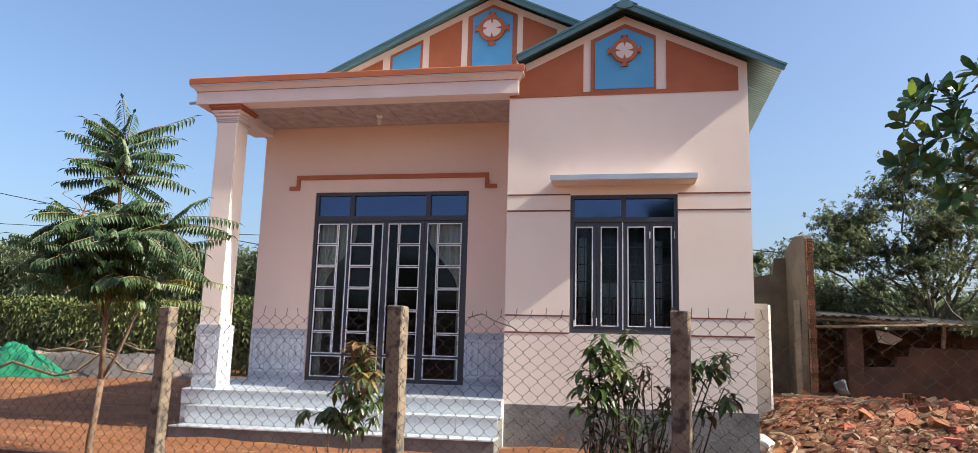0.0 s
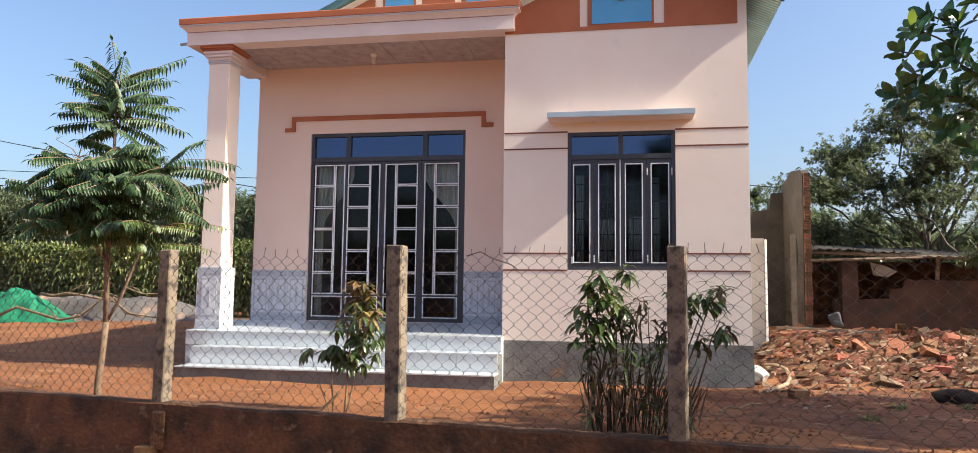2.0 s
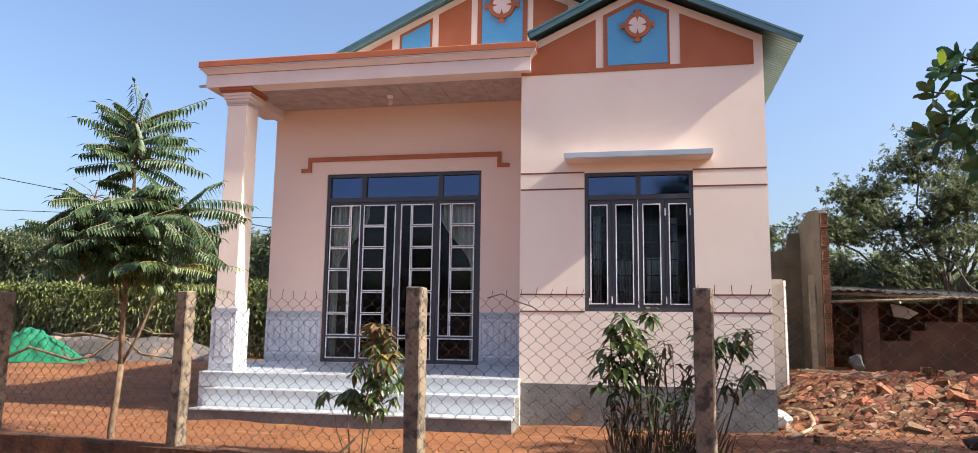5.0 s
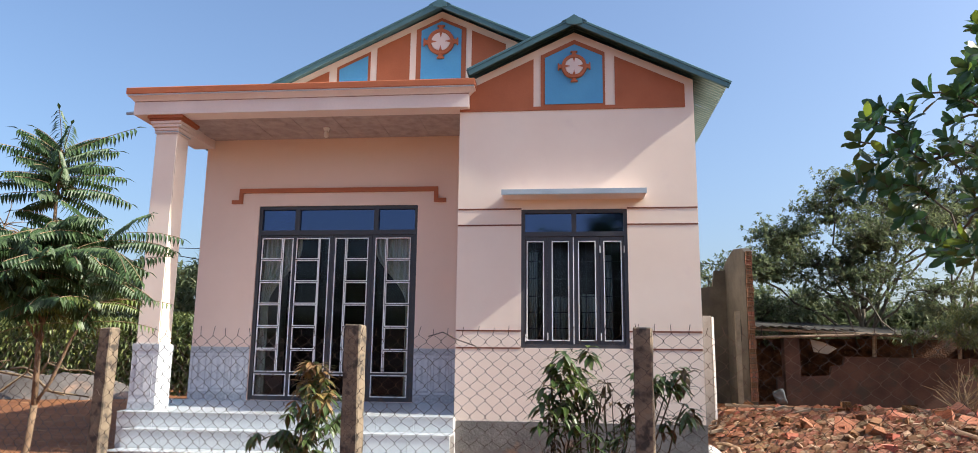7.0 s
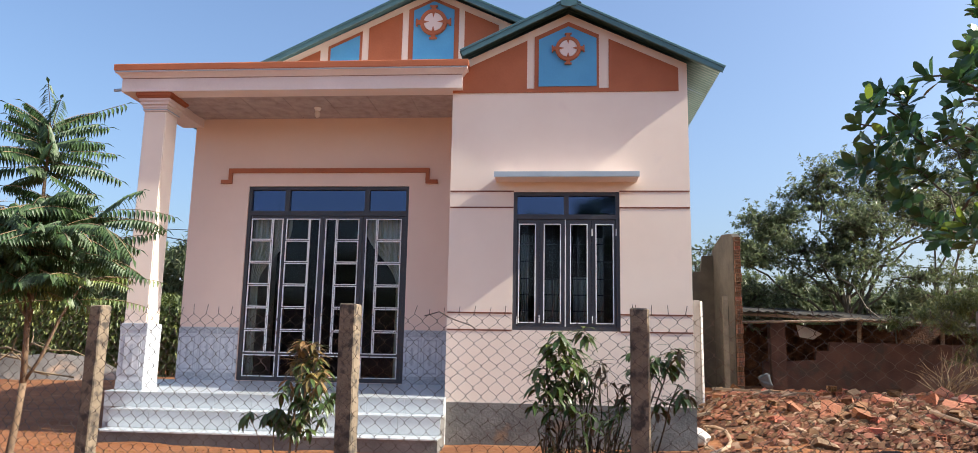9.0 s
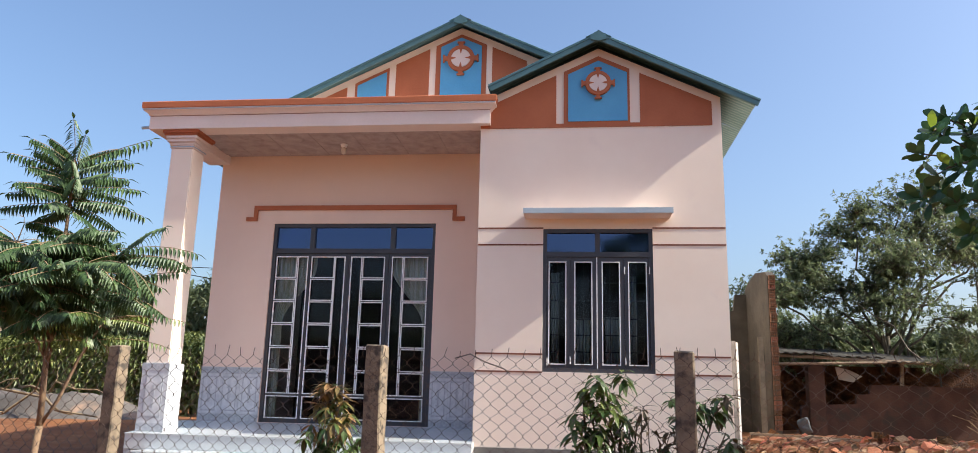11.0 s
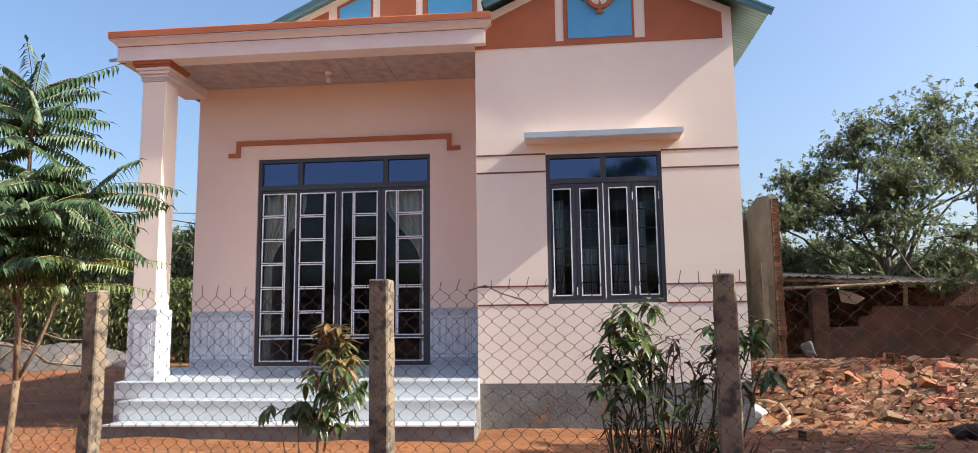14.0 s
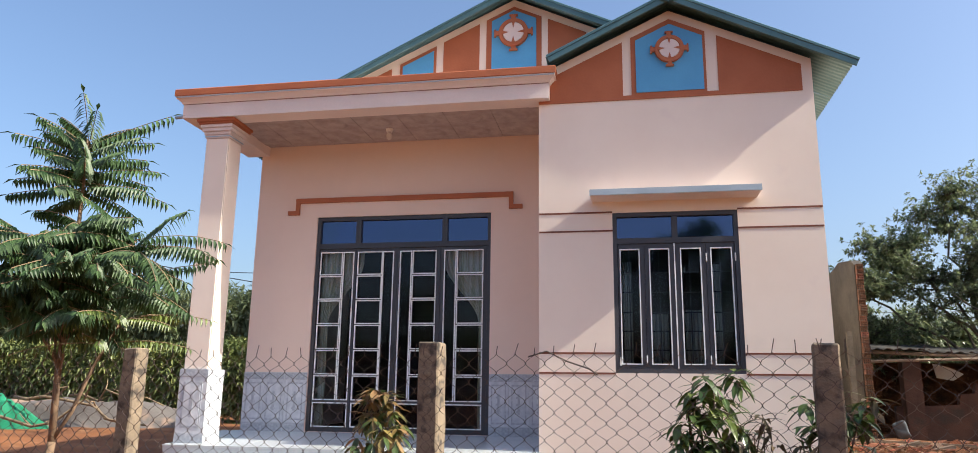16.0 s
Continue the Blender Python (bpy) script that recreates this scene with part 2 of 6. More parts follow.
def ground():
    def steps(knots):
        out = []
        for a, b, n in knots:
            out += [a + (b - a) * i / n for i in range(n)]
        return out + [knots[-1][1]]
    xs = steps([(-900, -60, 6), (-60, -14, 12), (-14, 10, 150), (10, 50, 12), (50, 900, 6)])
    vs = steps([(-300, -12, 8), (-12, -0.03, 36), (-0.03, 0.03, 1), (0.03, 8, 80), (8, 20, 24), (20, 60, 8), (60, 1500, 7)])
    verts = [(x, v + (fence_y(x) if v < 3 else fence_y(x) + (-4.08 - fence_y(x)) * sm(3, 12, v)), 0) for v in vs for x in xs]
    verts = [(x, y, ground_z(x, y)) for x, y, _ in verts]
    n = len(xs)
    faces = [(j * n + i, j * n + i + 1, (j + 1) * n + i + 1, (j + 1) * n + i) for j in range(len(vs) - 1) for i in range(n - 1)]
    tagged(part("ground", (verts, faces), SOIL, None, smooth=True), "bare reddish orange soil yard, dry and uneven", "ground", kind="structure")


ground()


# Sheet over the yard: darker soil plus tree shade painted in.
def dark_patch():
    def fn(x, y):
        d = math.hypot((x - 5.2) / 3.6, (y + 2.0) / 2.3) + 0.22 * noise.noise((x * 0.9, y * 0.9, 21)) + 0.08 * noise.noise((x * 3, y * 3, 22))
        return ground_z(x, y) + 0.012 - 0.06 * sm(0.80, 1.0, d) + 0.012 * noise.noise((x * 6, y * 6, 8))
    vs, fs = sheet(1.7, 9.0, -4.2, 0.6, 110, 80, fn)
    keep = [f for f in fs if all(vs[i][1] > fence_y(vs[i][0]) + 0.05 for i in f)]
    tagged(part("soil_patch", (vs, keep), DARK_SOIL, None, smooth=True), "darker red-brown soil beside the house, with dappled tree shade in its colour", "ground", kind="structure")


dark_patch()

FENCE_ANGLE = math.degrees(math.atan(-0.165))
FENCE_DIR = Vector((1, -0.165, 0)).normalized()
POST_X = [-6.40, -4.30, -2.21, -0.10, 1.88, 3.87, 5.85]
WALL_TOP = 0.16


def kerb_wall():
    rng = random.Random(3)
    bm = bmesh.new()
    n = 160
    x0, x1 = -14.0, 12.0
    rows = []
    for i in range(n + 1):
        x = x0 + (x1 - x0) * i / n
        y = fence_y(x)
        t = WALL_TOP + 0.012 * noise.noise((x * 2.0, 0, 0)) + rng.uniform(-0.004, 0.004)
        w = 0.075 + 0.006 * noise.noise((x * 3, 5, 0))
        rows.append([bm.verts.new(p) for p in ((x, y - w - 0.02, -0.7), (x, y - w - 0.012 + 0.01 * noise.noise((x * 4, 1, 0)), -0.15), (x, y - w, t - 0.015), (x, y - w + 0.02, t), (x, y + w - 0.015, t), (x, y + w, t - 0.02), (x, y + w, -0.7))])
    for a, b in zip(rows, rows[1:]):
        for k in range(6):
            bm.faces.new((a[k], b[k], b[k + 1], a[k + 1]))
    bm.faces.new(rows[0]), bm.faces.new(rows[-1][::-1])
    bmesh.ops.recalc_face_normals(bm, faces=bm.faces[:])
    tagged(part("low_wall", bm, KERB), "low dark brown mossy concrete wall under the wire fence", "wall", kind="structure")


kerb_wall()


def fence():
    f = thing("fence", "rusty chain-link fence on square weathered concrete posts", "fence")
    rng = random.Random(5)
    for i, px in enumerate(POST_X):
        w = 0.060 + rng.uniform(-0.004, 0.004)
        bm = boxes((-w, w, -w, w, WALL_TOP - 0.03, 1.40 + rng.uniform(-0.02, 0.02)))
        bmesh.ops.subdivide_edges(bm, edges=[e for e in bm.edges if e.calc_length() > 0.5], cuts=14)
        bmesh.ops.bevel(bm, geom=bm.edges[:], offset=0.009, segments=1, affect="EDGES")
        for v in bm.verts:
            v.co += 0.006 * noise.noise_vector(v.co * 9 + Vector((i * 7, 0, 0)))
        lean = rng.uniform(-0.012, 0.012)
        bmesh.ops.transform(bm, matrix=Matrix.Translation((px, fence_y(px) + 0.0, 0)) @ Matrix.Rotation(radians(FENCE_ANGLE), 4, "Z") @ Matrix.Shear("XY", 4, (lean, 0)), verts=bm.verts)
        part("post", bm, CONCRETE, f, "weathered square concrete post")
    step, rise = 0.0525, 0.049
    side = Vector((-FENCE_DIR.y, FENCE_DIR.x, 0))
    for a, b in zip(POST_X, POST_X[1:]):
        vs, fs = [], []
        count = round((b - a) / 0.9866 / step)
        for k in range(count + 1):
            o = Vector((a, fence_y(a), 0)) + FENCE_DIR * (k * (b - a) / 0.9866 / count) - side * 0.082
            pts = []
            for i in range(97):
                j = i / 4
                s = -math.cos(math.pi * (j + k)) * step * 0.52
                sag = 0.008 * noise.noise((o.x * 2, j * 0.3, 1)) * 0.5
                bulge = 0.02 * noise.noise((o.x * 0.8, j * 0.12, 4))
                pts.append(o + FENCE_DIR * (s + sag) + side * (bulge + -0.006 * math.cos(math.pi * j)) + Vector((0, 0, WALL_TOP + 0.01 + j * rise + 0.012 * noise.noise((o.x * 1.3, j * 0.3, 9)))))
            if k % 2 == 0:
                pts.append(pts[-1] + FENCE_DIR * (0.02 * rng.uniform(-1, 1)) + Vector((0, 0, 0.05 + rng.uniform(-0.02, 0.015))))
            r = 0.0022
            base = len(vs)
            for p in pts:
                vs += [p + side * r * 1.3, p - side * r * 0.7 + FENCE_DIR * r, p - side * r * 0.7 - FENCE_DIR * r]
            for j in range(len(pts) - 1):
                q = base + j * 3
                fs += [(q, q + 1, q + 4, q + 3), (q + 1, q + 2, q + 5, q + 4), (q + 2, q, q + 3, q + 5)]
        tagged(part("wire_mesh", ([tuple(v) for v in vs], fs), WIRE, f, "thin rusty diamond wire mesh"), kind="stuff")
    # a loose twisted tail of wire
    p0 = Vector((0.45, fence_y(0.45) - 0.085, 1.33))
    part("loose_wire", tube([p0, p0 + Vector((0.1, 0, 0.03)), p0 + Vector((0.2, 0.01, -0.02)), p0 + Vector((0.32, 0, -0.06)), p0 + Vector((0.36, 0, -0.09))], 0.004, 5), WIRE, f)


fence()


# ---- house ----
X0, X1 = -4.0, 2.995      # outer side walls
PY = 1.13                # porch wall plane
BACK = 8.6
house = thing("house", "pink single-storey house with green sheet roof and two painted gables", "house")


def wall_with_hole(x0, x1, z0, z1, y0, y1, hole):
    a, b, c, d = hole
    bm = bmesh.new()
    def ring(y):
        out = [bm.verts.new((x, y, z)) for x, z in ((x0, z0), (x1, z0), (x1, z1), (x0, z1))]
        return out, [bm.verts.new((x, y, z)) for x, z in ((a, c), (b, c), (b, d), (a, d))]
    (fo, fi), (bo, bi) = ring(y0), ring(y1)
    for k in range(4):
        n = (k + 1) % 4
        bm.faces.new((fo[k], fo[n], fi[n], fi[k]))
        bm.faces.new((bo[n], bo[k], bi[k], bi[n]))
        bm.faces.new((fo[n], fo[k], bo[k], bo[n]))
        bm.faces.new((fi[k], fi[n], bi[n], bi[k]))
    bmesh.ops.recalc_face_normals(bm, faces=bm.faces[:])
    return bm


WIN = (0.81, 2.13, 1.38, 3.11)
DOOR = (-3.13, -0.755, 0.655, 3.44)
part("front_wall", wall_with_hole(0, X1, 0.5, 4.44, 0, 0.2, WIN), PINK, house, "pink painted plaster wall")
for pb in ((0.0, X1 + 0.012, -0.015, 0.2, -0.4, 0.5), (X1 - 0.2, X1 + 0.012, 0.2, BACK, -0.4, 0.5), (X0 - 0.012, X0 + 0.2, PY, BACK, -0.4, 0.5)):
    part("plinth", boxes(pb), PLINTH, house, "bare grey cement plinth")
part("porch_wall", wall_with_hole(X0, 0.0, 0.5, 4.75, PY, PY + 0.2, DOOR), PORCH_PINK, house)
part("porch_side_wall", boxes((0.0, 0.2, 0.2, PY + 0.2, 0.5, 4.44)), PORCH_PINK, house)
part("side_wall", boxes((X1 - 0.2, X1, 0.2, BACK, 0.5, 4.72)), PINK, house)
part("side_wall", boxes((X0, X0 + 0.2, PY + 0.2, BACK, 0.5, 4.68)), PINK, house)
part("back_wall", prism([(X0, -0.2), (X1, -0.2), (X1, 4.72), (-0.47, 6.36), (X0, 4.65)], BACK, BACK + 0.2), PINK, house)
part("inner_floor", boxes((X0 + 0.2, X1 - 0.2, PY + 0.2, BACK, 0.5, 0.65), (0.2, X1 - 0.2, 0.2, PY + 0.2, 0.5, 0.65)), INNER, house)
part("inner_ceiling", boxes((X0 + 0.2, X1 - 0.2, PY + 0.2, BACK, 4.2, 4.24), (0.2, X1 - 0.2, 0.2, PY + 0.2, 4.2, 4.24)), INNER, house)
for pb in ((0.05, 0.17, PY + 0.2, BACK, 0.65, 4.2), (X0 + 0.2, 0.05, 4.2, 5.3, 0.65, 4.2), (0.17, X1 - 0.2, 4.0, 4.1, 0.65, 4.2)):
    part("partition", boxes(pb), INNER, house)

# gable fields
SL = 0.468                # slope of the wall under the roofs
RPX, RPZ = 1.495, 5.485    # apex of the small gable
MPX, MPZ = -0.472, 6.42   # apex of the main gable


def under(px, pz, x, drop=0.0):
    return pz - SL * abs(x - px) - drop


def panel(px, pz, x0, x1, zb, y, proud, drop, apex=True):
    """A field bounded by two uprights, a sill and the slope of the gable."""
    poly = [(x0, zb), (x1, zb), (x1, under(px, pz, x1, drop))]
    if x0 < px < x1:
        poly.append((px, pz - drop))
    poly.append((x0, under(px, pz, x0, drop)))
    return prism(poly, y - proud, y + 0.06)


part("gable_wall", prism([(0.0, 4.44), (X1, 4.44), (X1, under(RPX, RPZ, X1)), (RPX, RPZ), (0.0, under(RPX, RPZ, 0.0))], 0.0, 0.2), PINK, house)
part("gable_wall", prism([(X0, 4.75), (X1 - 0.2, 4.75), (X1 - 0.2, under(MPX, MPZ, X1 - 0.2)), (MPX, MPZ), (X0, under(MPX, MPZ, X0))], PY, PY + 0.2), PINK, house)
for lo, hi in ((0.0, 0.962), (1.058, 1.885), (2.01, 2.885)):
    part("gable_field", panel(RPX, RPZ, lo, hi, 4.42, 0, 0.012, 0.11), ORANGE, house, "orange-brown painted gable field")
part("gable_field", prism([(0.962, 4.42), (1.058, 4.42), (1.058, 4.47), (0.962, 4.47)], -0.011, 0.05), ORANGE, house)
part("gable_field", prism([(1.885, 4.42), (2.01, 4.42), (2.01, 4.47), (1.885, 4.47)], -0.011, 0.05), ORANGE, house)
part("gable_panel", panel(RPX, RPZ, 1.112, 1.855, 4.495, 0, 0.022, 0.175), BLUE, house, "sky-blue painted gable panel")
for lo, hi in ((-3.96, -2.175), (-2.055, -1.545), (-1.445, -0.945), (-0.85, -0.098), (-0.012, 0.495), (0.595, 1.115), (1.235, 2.7)):
    part("gable_field", panel(MPX, MPZ, lo, hi, 4.76, PY, 0.012, 0.11), ORANGE, house, "orange-brown painted gable field")
part("gable_panel", panel(MPX, MPZ, -0.775, -0.168, 5.30, PY, 0.022, 0.165), BLUE, house, "sky-blue painted gable panel")
part("gable_panel", panel(MPX, MPZ, -2.015, -1.58, 5.30, PY, 0.022, 0.165), BLUE, house, "sky-blue painted gable panel")
part("gable_panel", panel(MPX, MPZ, 0.635, 1.075, 5.30, PY, 0.022, 0.165), BLUE, house, "sky-blue painted gable panel")


def emblem(cx, cz, y, ring):
    bm = bmesh.new()
    n = 40
    outer, inner, yo = ring, ring * 0.72, y - 0.05
    def circ(r, yy):
        return [bm.verts.new((cx + r * math.cos(2 * math.pi * k / n), yy, cz + r * math.sin(2 * math.pi * k / n))) for k in range(n)]
    a, b, c, d = circ(outer, y), circ(outer * 0.97, yo), circ(inner, yo), circ(inner * 0.97, y)
    for p, q in ((a, b), (b, c), (c, d)):
        for k in range(n):
            bm.faces.new((p[k], p[(k + 1) % n], q[(k + 1) % n], q[k]))
    bmesh.ops.recalc_face_normals(bm, faces=bm.faces[:])
    e = part("emblem", bm, ORANGE, house, "round orange-brown plaster emblem with pink centre")
    for k in range(4):
        m = Matrix.Translation((cx, y - 0.02, cz)) @ Matrix.Rotation(k * math.pi / 2, 4, "Y")
        w = 0.16 * outer
        lug = prism([(outer * 0.96, -w), (outer * 1.17, -w), (outer * 1.17, -w * 1.7), (outer * 1.28, -w * 1.7), (outer * 1.28, w * 1.7), (outer * 1.17, w * 1.7), (outer * 1.17, w), (outer * 0.96, w)], -0.022, 0.022)
        bmesh.ops.transform(lug, matrix=m, verts=lug.verts)
        part("lug", lug, ORANGE, e)
        wedge = prism([(inner * 1.02, -0.16 * inner), (inner * 0.42, 0.0), (inner * 1.02, 0.16 * inner)], -0.034, -0.02)
        bmesh.ops.transform(wedge, matrix=m, verts=wedge.verts)
        part("wedge", wedge, ORANGE, e)
    bm = bmesh.new()
    bmesh.ops.create_cone(bm, cap_ends=True, segments=36, radius1=inner * 1.0, radius2=inner * 0.96, depth=0.05, matrix=Matrix.Translation((cx, y - 0.022, cz)) @ Matrix.Rotation(math.pi / 2, 4, "X"))
    part("disc", bm, PALE, e, "pale pink centre disc")


emblem(1.49, 4.995, -0.012, 0.165)
emblem(-0.475, 5.915, PY - 0.012, 0.205)

# thin painted lines on the front wall
for z in (3.118, 2.91, 1.585, 1.375):
    for a, b in ((0.004, WIN[0]), (WIN[1], X1 - 0.004)):
        part("painted_line", boxes((a, b, -0.005, 0.01, z - 0.009, z + 0.009)), LINE, house, "thin red-brown line on the wall")

# raised band over the door
part("door_band", boxes((-3.44, -0.465, PY - 0.03, PY + 0.01, 3.635, 3.70), (-3.44, -3.385, PY - 0.03, PY + 0.01, 3.475, 3.635), (-0.52, -0.465, PY - 0.03, PY + 0.01, 3.475, 3.635), (-3.55, -3.44, PY - 0.03, PY + 0.01, 3.475, 3.53), (-0.465, -0.345, PY - 0.03, PY + 0.01, 3.475, 3.53)), ORANGE, house, "raised orange-brown band above the door")

# concrete sunshade over the window
aw = part("window_canopy", boxes((0.585, 2.345, -0.29, 0.02, 3.235, 3.30), bevel=0.008), PALE, house, "thin concrete sunshade over the window")
part("canopy_edge", boxes((0.580, 2.350, -0.296, -0.283, 3.240, 3.305)), GREY, aw, "grey-blue painted edge")


# roofs
def corrugated(x_top, z_top, x_low, z_low, y0, y1, pitch=0.075, amp=0.012, thick=0.004, cut=None):
    """A ribbed sheet that falls from (x_top, z_top) to (x_low, z_low), ribs running down the slope."""
    ys, y, k = [], y0, 0
    prof = (0, 0, 1, 1)
    while y <= y1 + 1e-6:
        ys.append((y, amp * prof[k % 4]))
        y += pitch / 4
        k += 1
    vs, fs = [], []
    for yy, dz in ys:
        t0 = 0.0 if cut is None else cut(yy)
        for t in (t0, 1.0):
            vs.append((x_top + (x_low - x_top) * t, yy, z_top + (z_low - z_top) * t + dz))
    for i in range(len(ys) - 1):
        fs.append((2 * i, 2 * i + 1, 2 * i + 3, 2 * i + 2))
    return vs, fs


RS = 0.487
EAVE_X, EAVE_Z = 3.41, 4.66
roof = part("roof", boxes((-0.50, -0.43, PY + 0.3, BACK - 0.3, 6.36, 6.42)), WOOD, house, "green ribbed sheet-metal roof")
MZ, MX = 6.465, -0.465
part("roof_sheet", corrugated(MX, MZ, EAVE_X, EAVE_Z, PY - 0.22, BACK + 0.4), ROOF, roof)
part("roof_sheet", corrugated(MX, MZ, -4.42, MZ - 0.487 * (4.42 + MX), PY - 0.22, BACK + 0.4), ROOF, roof)
RZ = EAVE_Z + RS * (EAVE_X - RPX)
part("roof_sheet", corrugated(RPX, RZ, EAVE_X, EAVE_Z, -0.215, PY - 0.22), ROOF, roof)
part("roof_sheet", corrugated(RPX, RZ, 0.10, RZ - RS * (RPX - 0.10), -0.215, PY), ROOF, roof)


def barge(x_top, z_top, x_low, z_low, y):
    d = Vector((x_low - x_top, 0, z_low - z_top)).normalized()
    n = Vector((-d.z, 0, d.x))
    n = n if n.z > 0 else -n
    bm = bmesh.new()
    prof = [(0.02, 0.06), (0.02, -0.022), (0.012, -0.03), (-0.012, -0.03), (-0.016, -0.02), (-0.075, -0.02), (-0.082, -0.012), (-0.075, -0.004), (-0.012, -0.004), (-0.012, 0.06)]
    rings = []
    for o in (Vector((x_top, y, z_top)) - d * 0.01, Vector((x_low, y, z_low)) + d * 0.02):
        rings.append([bm.verts.new(o + n * a + Vector((0, b, 0))) for a, b in prof])
    k = len(prof)
    for i in range(k):
        bm.faces.new((rings[0][i], rings[0][(i + 1) % k], rings[1][(i + 1) % k], rings[1][i]))
    bm.faces.new(rings[0]), bm.faces.new(rings[1])
    bmesh.ops.recalc_face_normals(bm, faces=bm.faces[:])
    part("barge_board", bm, ROOF, roof, "folded green metal barge flashing")


barge(RPX, RZ, EAVE_X, EAVE_Z, -0.19)
barge(RPX, RZ, 0.13, RZ - RS * (RPX - 0.13), -0.19)
barge(MX, MZ, 1.2, MZ - 0.466 * (1.2 - MX), PY - 0.22)
barge(MX, MZ, -4.42, MZ - 0.487 * (4.42 + MX), PY - 0.22)


def ridge_cap(x, z, y0, y1):
    bm = bmesh.new()
    prof = [(-0.16, -0.062), (-0.06, -0.012), (0, 0.028), (0.06, -0.012), (0.16, -0.062), (0.16, -0.072), (0, 0.0), (-0.16, -0.072)]
    r = [[bm.verts.new((x + a, y, z + 0.012 + b)) for a, b in prof] for y in (y0, y1)]
    for i in range(8):
        bm.faces.new((r[0][i], r[0][(i + 1) % 8], r[1][(i + 1) % 8], r[1][i]))
    bm.faces.new(r[0]), bm.faces.new(r[1])
    bmesh.ops.recalc_face_normals(bm, faces=bm.faces[:])
    part("ridge_cap", bm, ROOF, roof)


ridge_cap(MX, MZ, PY - 0.26, BACK + 0.4)
ridge_cap(RPX, RZ, -0.23, PY + 0.6)
for x, z, y in ((RPX, RZ, -0.225), (MX, MZ, PY - 0.255)):
    part("ridge_end", prism([(x - 0.10, z - 0.085), (x, z - 0.105), (x + 0.10, z - 0.085), (x + 0.10, z - 0.028), (x, z + 0.024), (x - 0.10, z - 0.028)], y - 0.006, y + 0.012), ROOF, roof)

# porch roof slab with moulded fascia
FX0, FX1, FY = -4.545, 0.215, -0.205


def fascia():
    # moulded profile: (outward offset, height), swept along left, front and right sides
    prof = [(-0.35, 4.455), (-0.085, 4.455), (-0.085, 4.635), (-0.07, 4.645), (-0.065, 4.66), (-0.03, 4.695), (-0.012, 4.70), (-0.012, 4.725)]
    cap = [(-0.012, 4.725), (0.0, 4.728), (0.0, 4.805), (-0.01, 4.815), (-0.35, 4.82)]
    def ringed(pr):
        bm = bmesh.new()
        path = [(FX0, PY - 0.002, -1, 0), (FX0, FY, -1, -1), (FX1, FY, 1, -1), (FX1, 0.155, 1, 0)]
        rings = [[bm.verts.new((x + sx * o, y + sy * o, z)) for o, z in pr] for x, y, sx, sy in path]
        for a, b in zip(rings, rings[1:]):
            for k in range(len(pr) - 1):
                bm.faces.new((a[k], b[k], b[k + 1], a[k + 1]))
        bm.faces.new(rings[0]), bm.faces.new(rings[-1])
        bmesh.ops.recalc_face_normals(bm, faces=bm.faces[:])
        return bm
    slab = part("porch_roof", boxes((FX0 + 0.3, 0.0, FY + 0.3, PY, 4.51, 4.78)), PALE, house, "flat concrete porch roof with moulded fascia")
    part("fascia", ringed(prof), PALE, slab, "pale pink moulded fascia")
    part("fascia_cap", ringed(cap), ORANGE, slab, "orange-brown painted top edge")
    part("fascia_line", boxes((FX0 + 0.088, FX1 - 0.088, FY + 0.081, FY + 0.1, 4.632, 4.642)), LINE, slab, "thin red-brown painted line")
    part("fascia_line", boxes((FX0 + 0.014, FX1 - 0.014, FY + 0.008, FY + 0.05, 4.704, 4.716)), GREY, slab, "thin grey painted line")
    # ceiling of the porch: one mesh, panels in a shallow grid
    pc = part("porch_ceiling", boxes((X0 - 0.2, 0.0, 0.12, PY, 4.465, 4.49)), CEIL, slab, "patterned plastic ceiling panels")
    for i in range(8):
        x = -4.1 + i * 0.585
        for j in range(2):
            y = 0.14 + j * 0.5
            bm = boxes((x - 0.0105, x + 0.5705, y - 0.013, y + 0.483, 4.456, 4.466), bevel=0.002)
            bmesh.ops.create_cone(bm, cap_ends=True, segments=12, radius1=0.13, radius2=0.17, depth=0.012, matrix=Matrix.Translation((x + 0.28, y + 0.235, 4.450)))
            part("ceiling_panel", bm, CEIL, pc)
    part("porch_beam", boxes((-4.21, -3.89, 0.32, PY, 4.33, 4.46), (-4.21, -3.89, 0.0, 0.32, 4.455, 4.47)), PALE, slab)


fascia()


